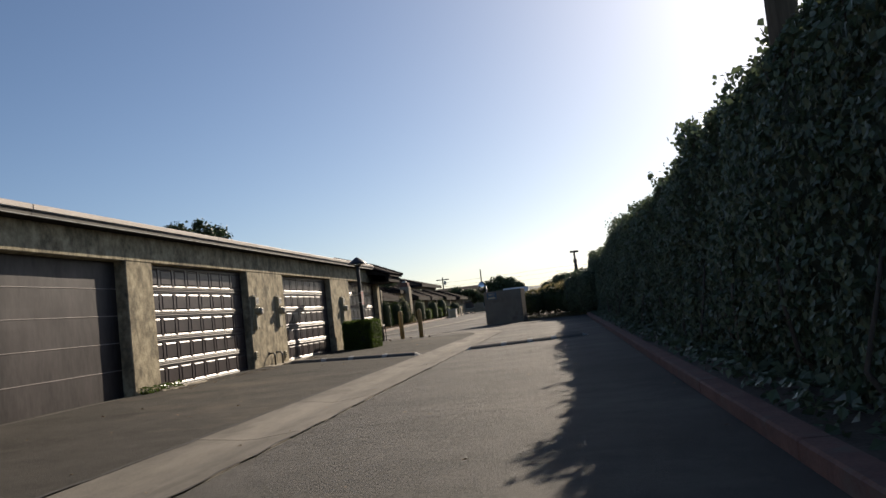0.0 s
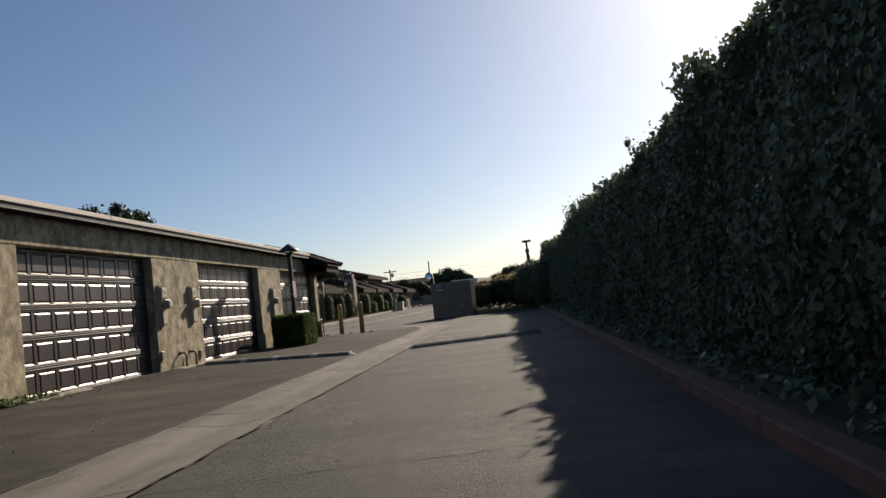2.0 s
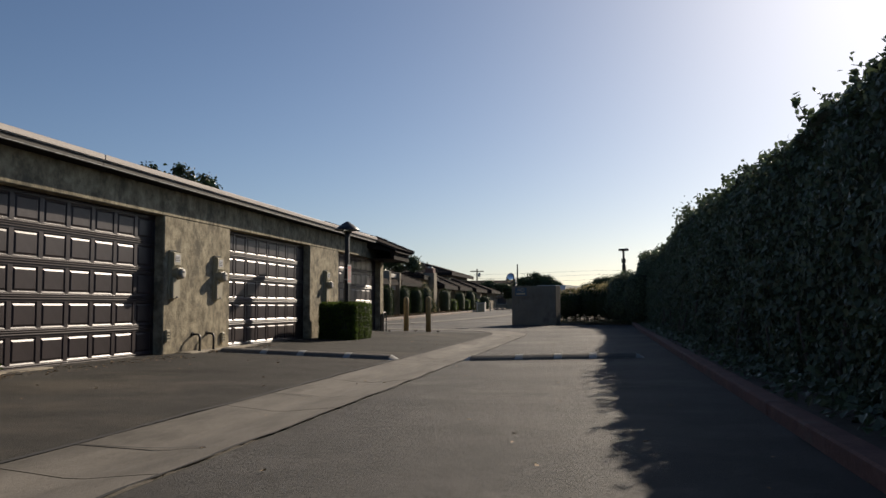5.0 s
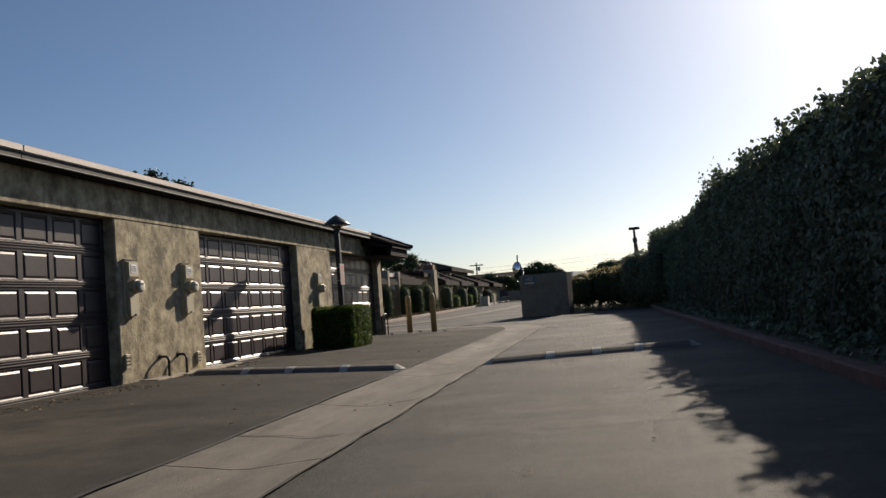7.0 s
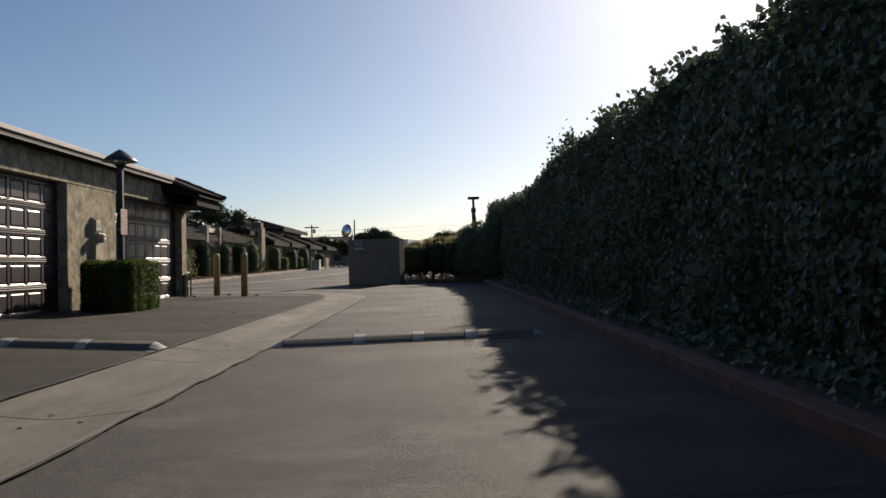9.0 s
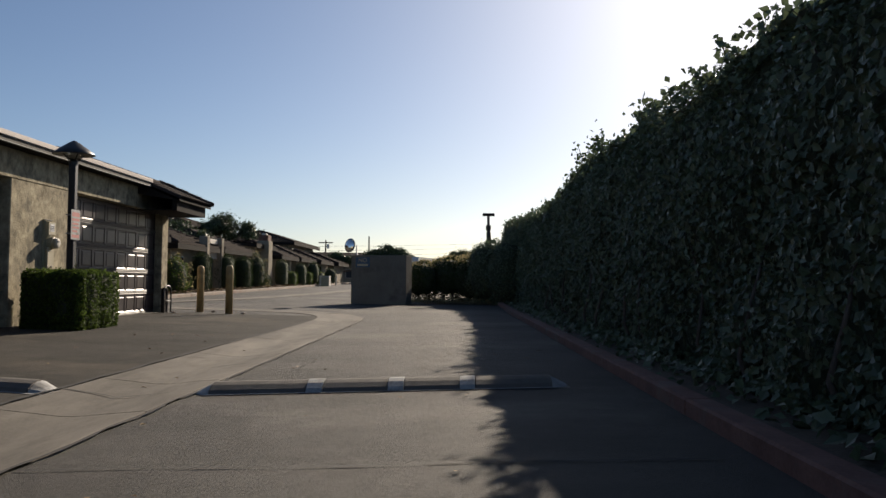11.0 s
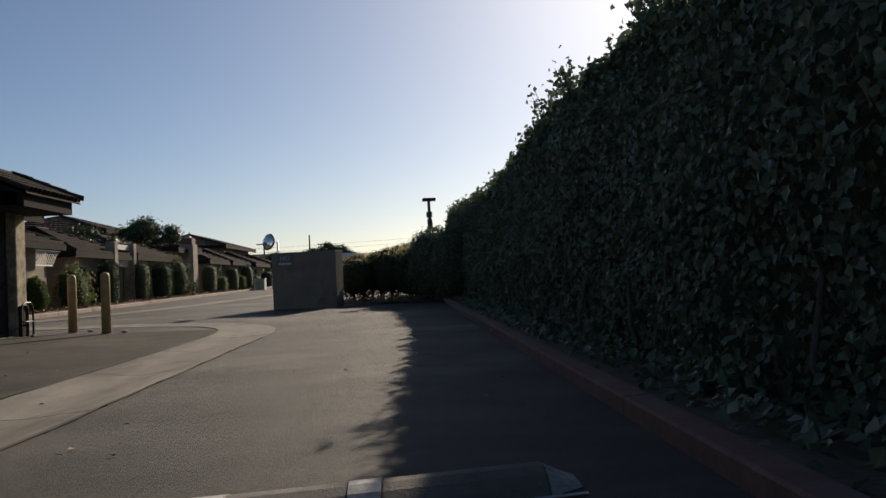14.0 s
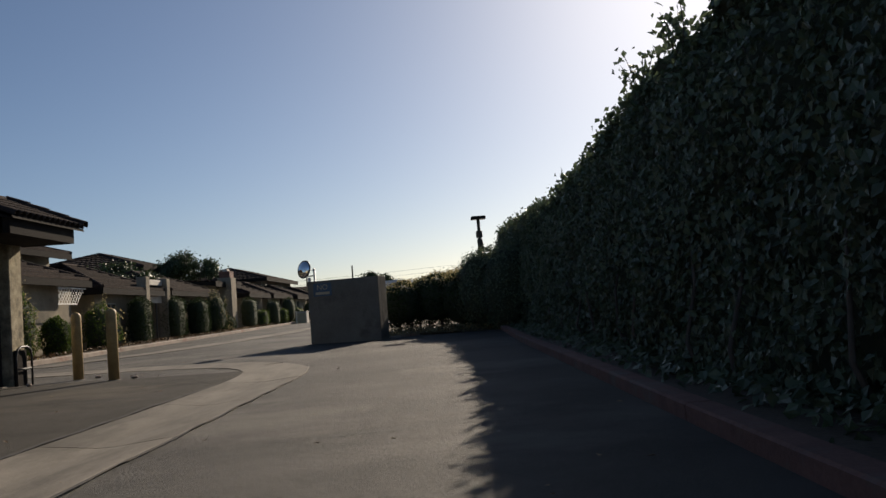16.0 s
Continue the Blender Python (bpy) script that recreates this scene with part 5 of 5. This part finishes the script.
van = thing("parked_van", "white van parked beyond the planting bed", "van", pose(-2.7, 58, 0.2, 0, 0, 75))
body_prof = [(-2.3, 0.35), (2.2, 0.35), (2.35, 0.9), (1.6, 1.15), (1.05, 1.85), (0.6, 2.0), (-2.2, 2.0), (-2.35, 1.6)]
g = Geo()
n = len(body_prof)
g.add([(x, s * 0.9, z) for s in (-1, 1) for x, z in body_prof], [tuple(range(n - 1, -1, -1)), tuple(range(n, 2 * n))] + [(i, (i + 1) % n, n + (i + 1) % n, n + i) for i in range(n)])
part("body", g, CARPAINT, van)
for s in (-1, 1):
    part("side_window", Geo().box(-0.1, 0.9, s * 0.905 - 0.003, s * 0.905 + 0.003, 1.2, 1.75), GLASS, van)
    for x in (-1.5, 1.5):
        wh = part("wheel", Geo().tube([(x, s * 0.72, 0.33), (x, s * 0.93, 0.33)], 0.33, 18), TYRE, van)
        part("rim", Geo().tube([(x, s * 0.925, 0.33), (x, s * 0.94, 0.33)], 0.19, 14), GALV, wh)
part("windscreen", Geo().add([(1.62, -0.8, 1.17), (1.62, 0.8, 1.17), (1.1, 0.75, 1.83), (1.1, -0.75, 1.83)], [(0, 1, 2, 3)]), GLASS, van)

# ---- small things: weeds, litter ----
n = 260
p = np.stack([rng.normal(-7.66, 0.05, n), rng.uniform(12.75, 14.3, n), rng.uniform(0.11, 0.24, n)], 1)
wd = part("weeds", leaf_mesh("weeds", p, np.tile((0.6, 0, 1.0), (n, 1)), 0.07, BOX, rng), BOX)
tagged(wd, "green weeds growing at the foot of the pier", "weeds", kind="stuff")
n = 580
p = np.concatenate([np.stack([rng.normal(-7.3, 0.16, 160), rng.uniform(19.2, 22.2, 160), np.zeros(160)], 1), np.stack([rng.normal(-7.35, 0.2, 220), rng.uniform(13.2, 18.2, 220), np.zeros(220)], 1), np.stack([rng.uniform(-7.5, 1.0, 200), rng.uniform(2, 38, 200), np.zeros(200)], 1)])
p[:, 2] = [ground_z(a, b) + 0.012 for a, b in p[:, :2]]
lit = part("fallen_leaves", leaf_mesh("fallen_leaves", p, np.tile((0, 0, 3.0), (n, 1)), 0.045, DRYLEAF, rng), DRYLEAF)
tagged(lit, "scattered dry leaves and grit on the asphalt", "leaf litter", kind="stuff")
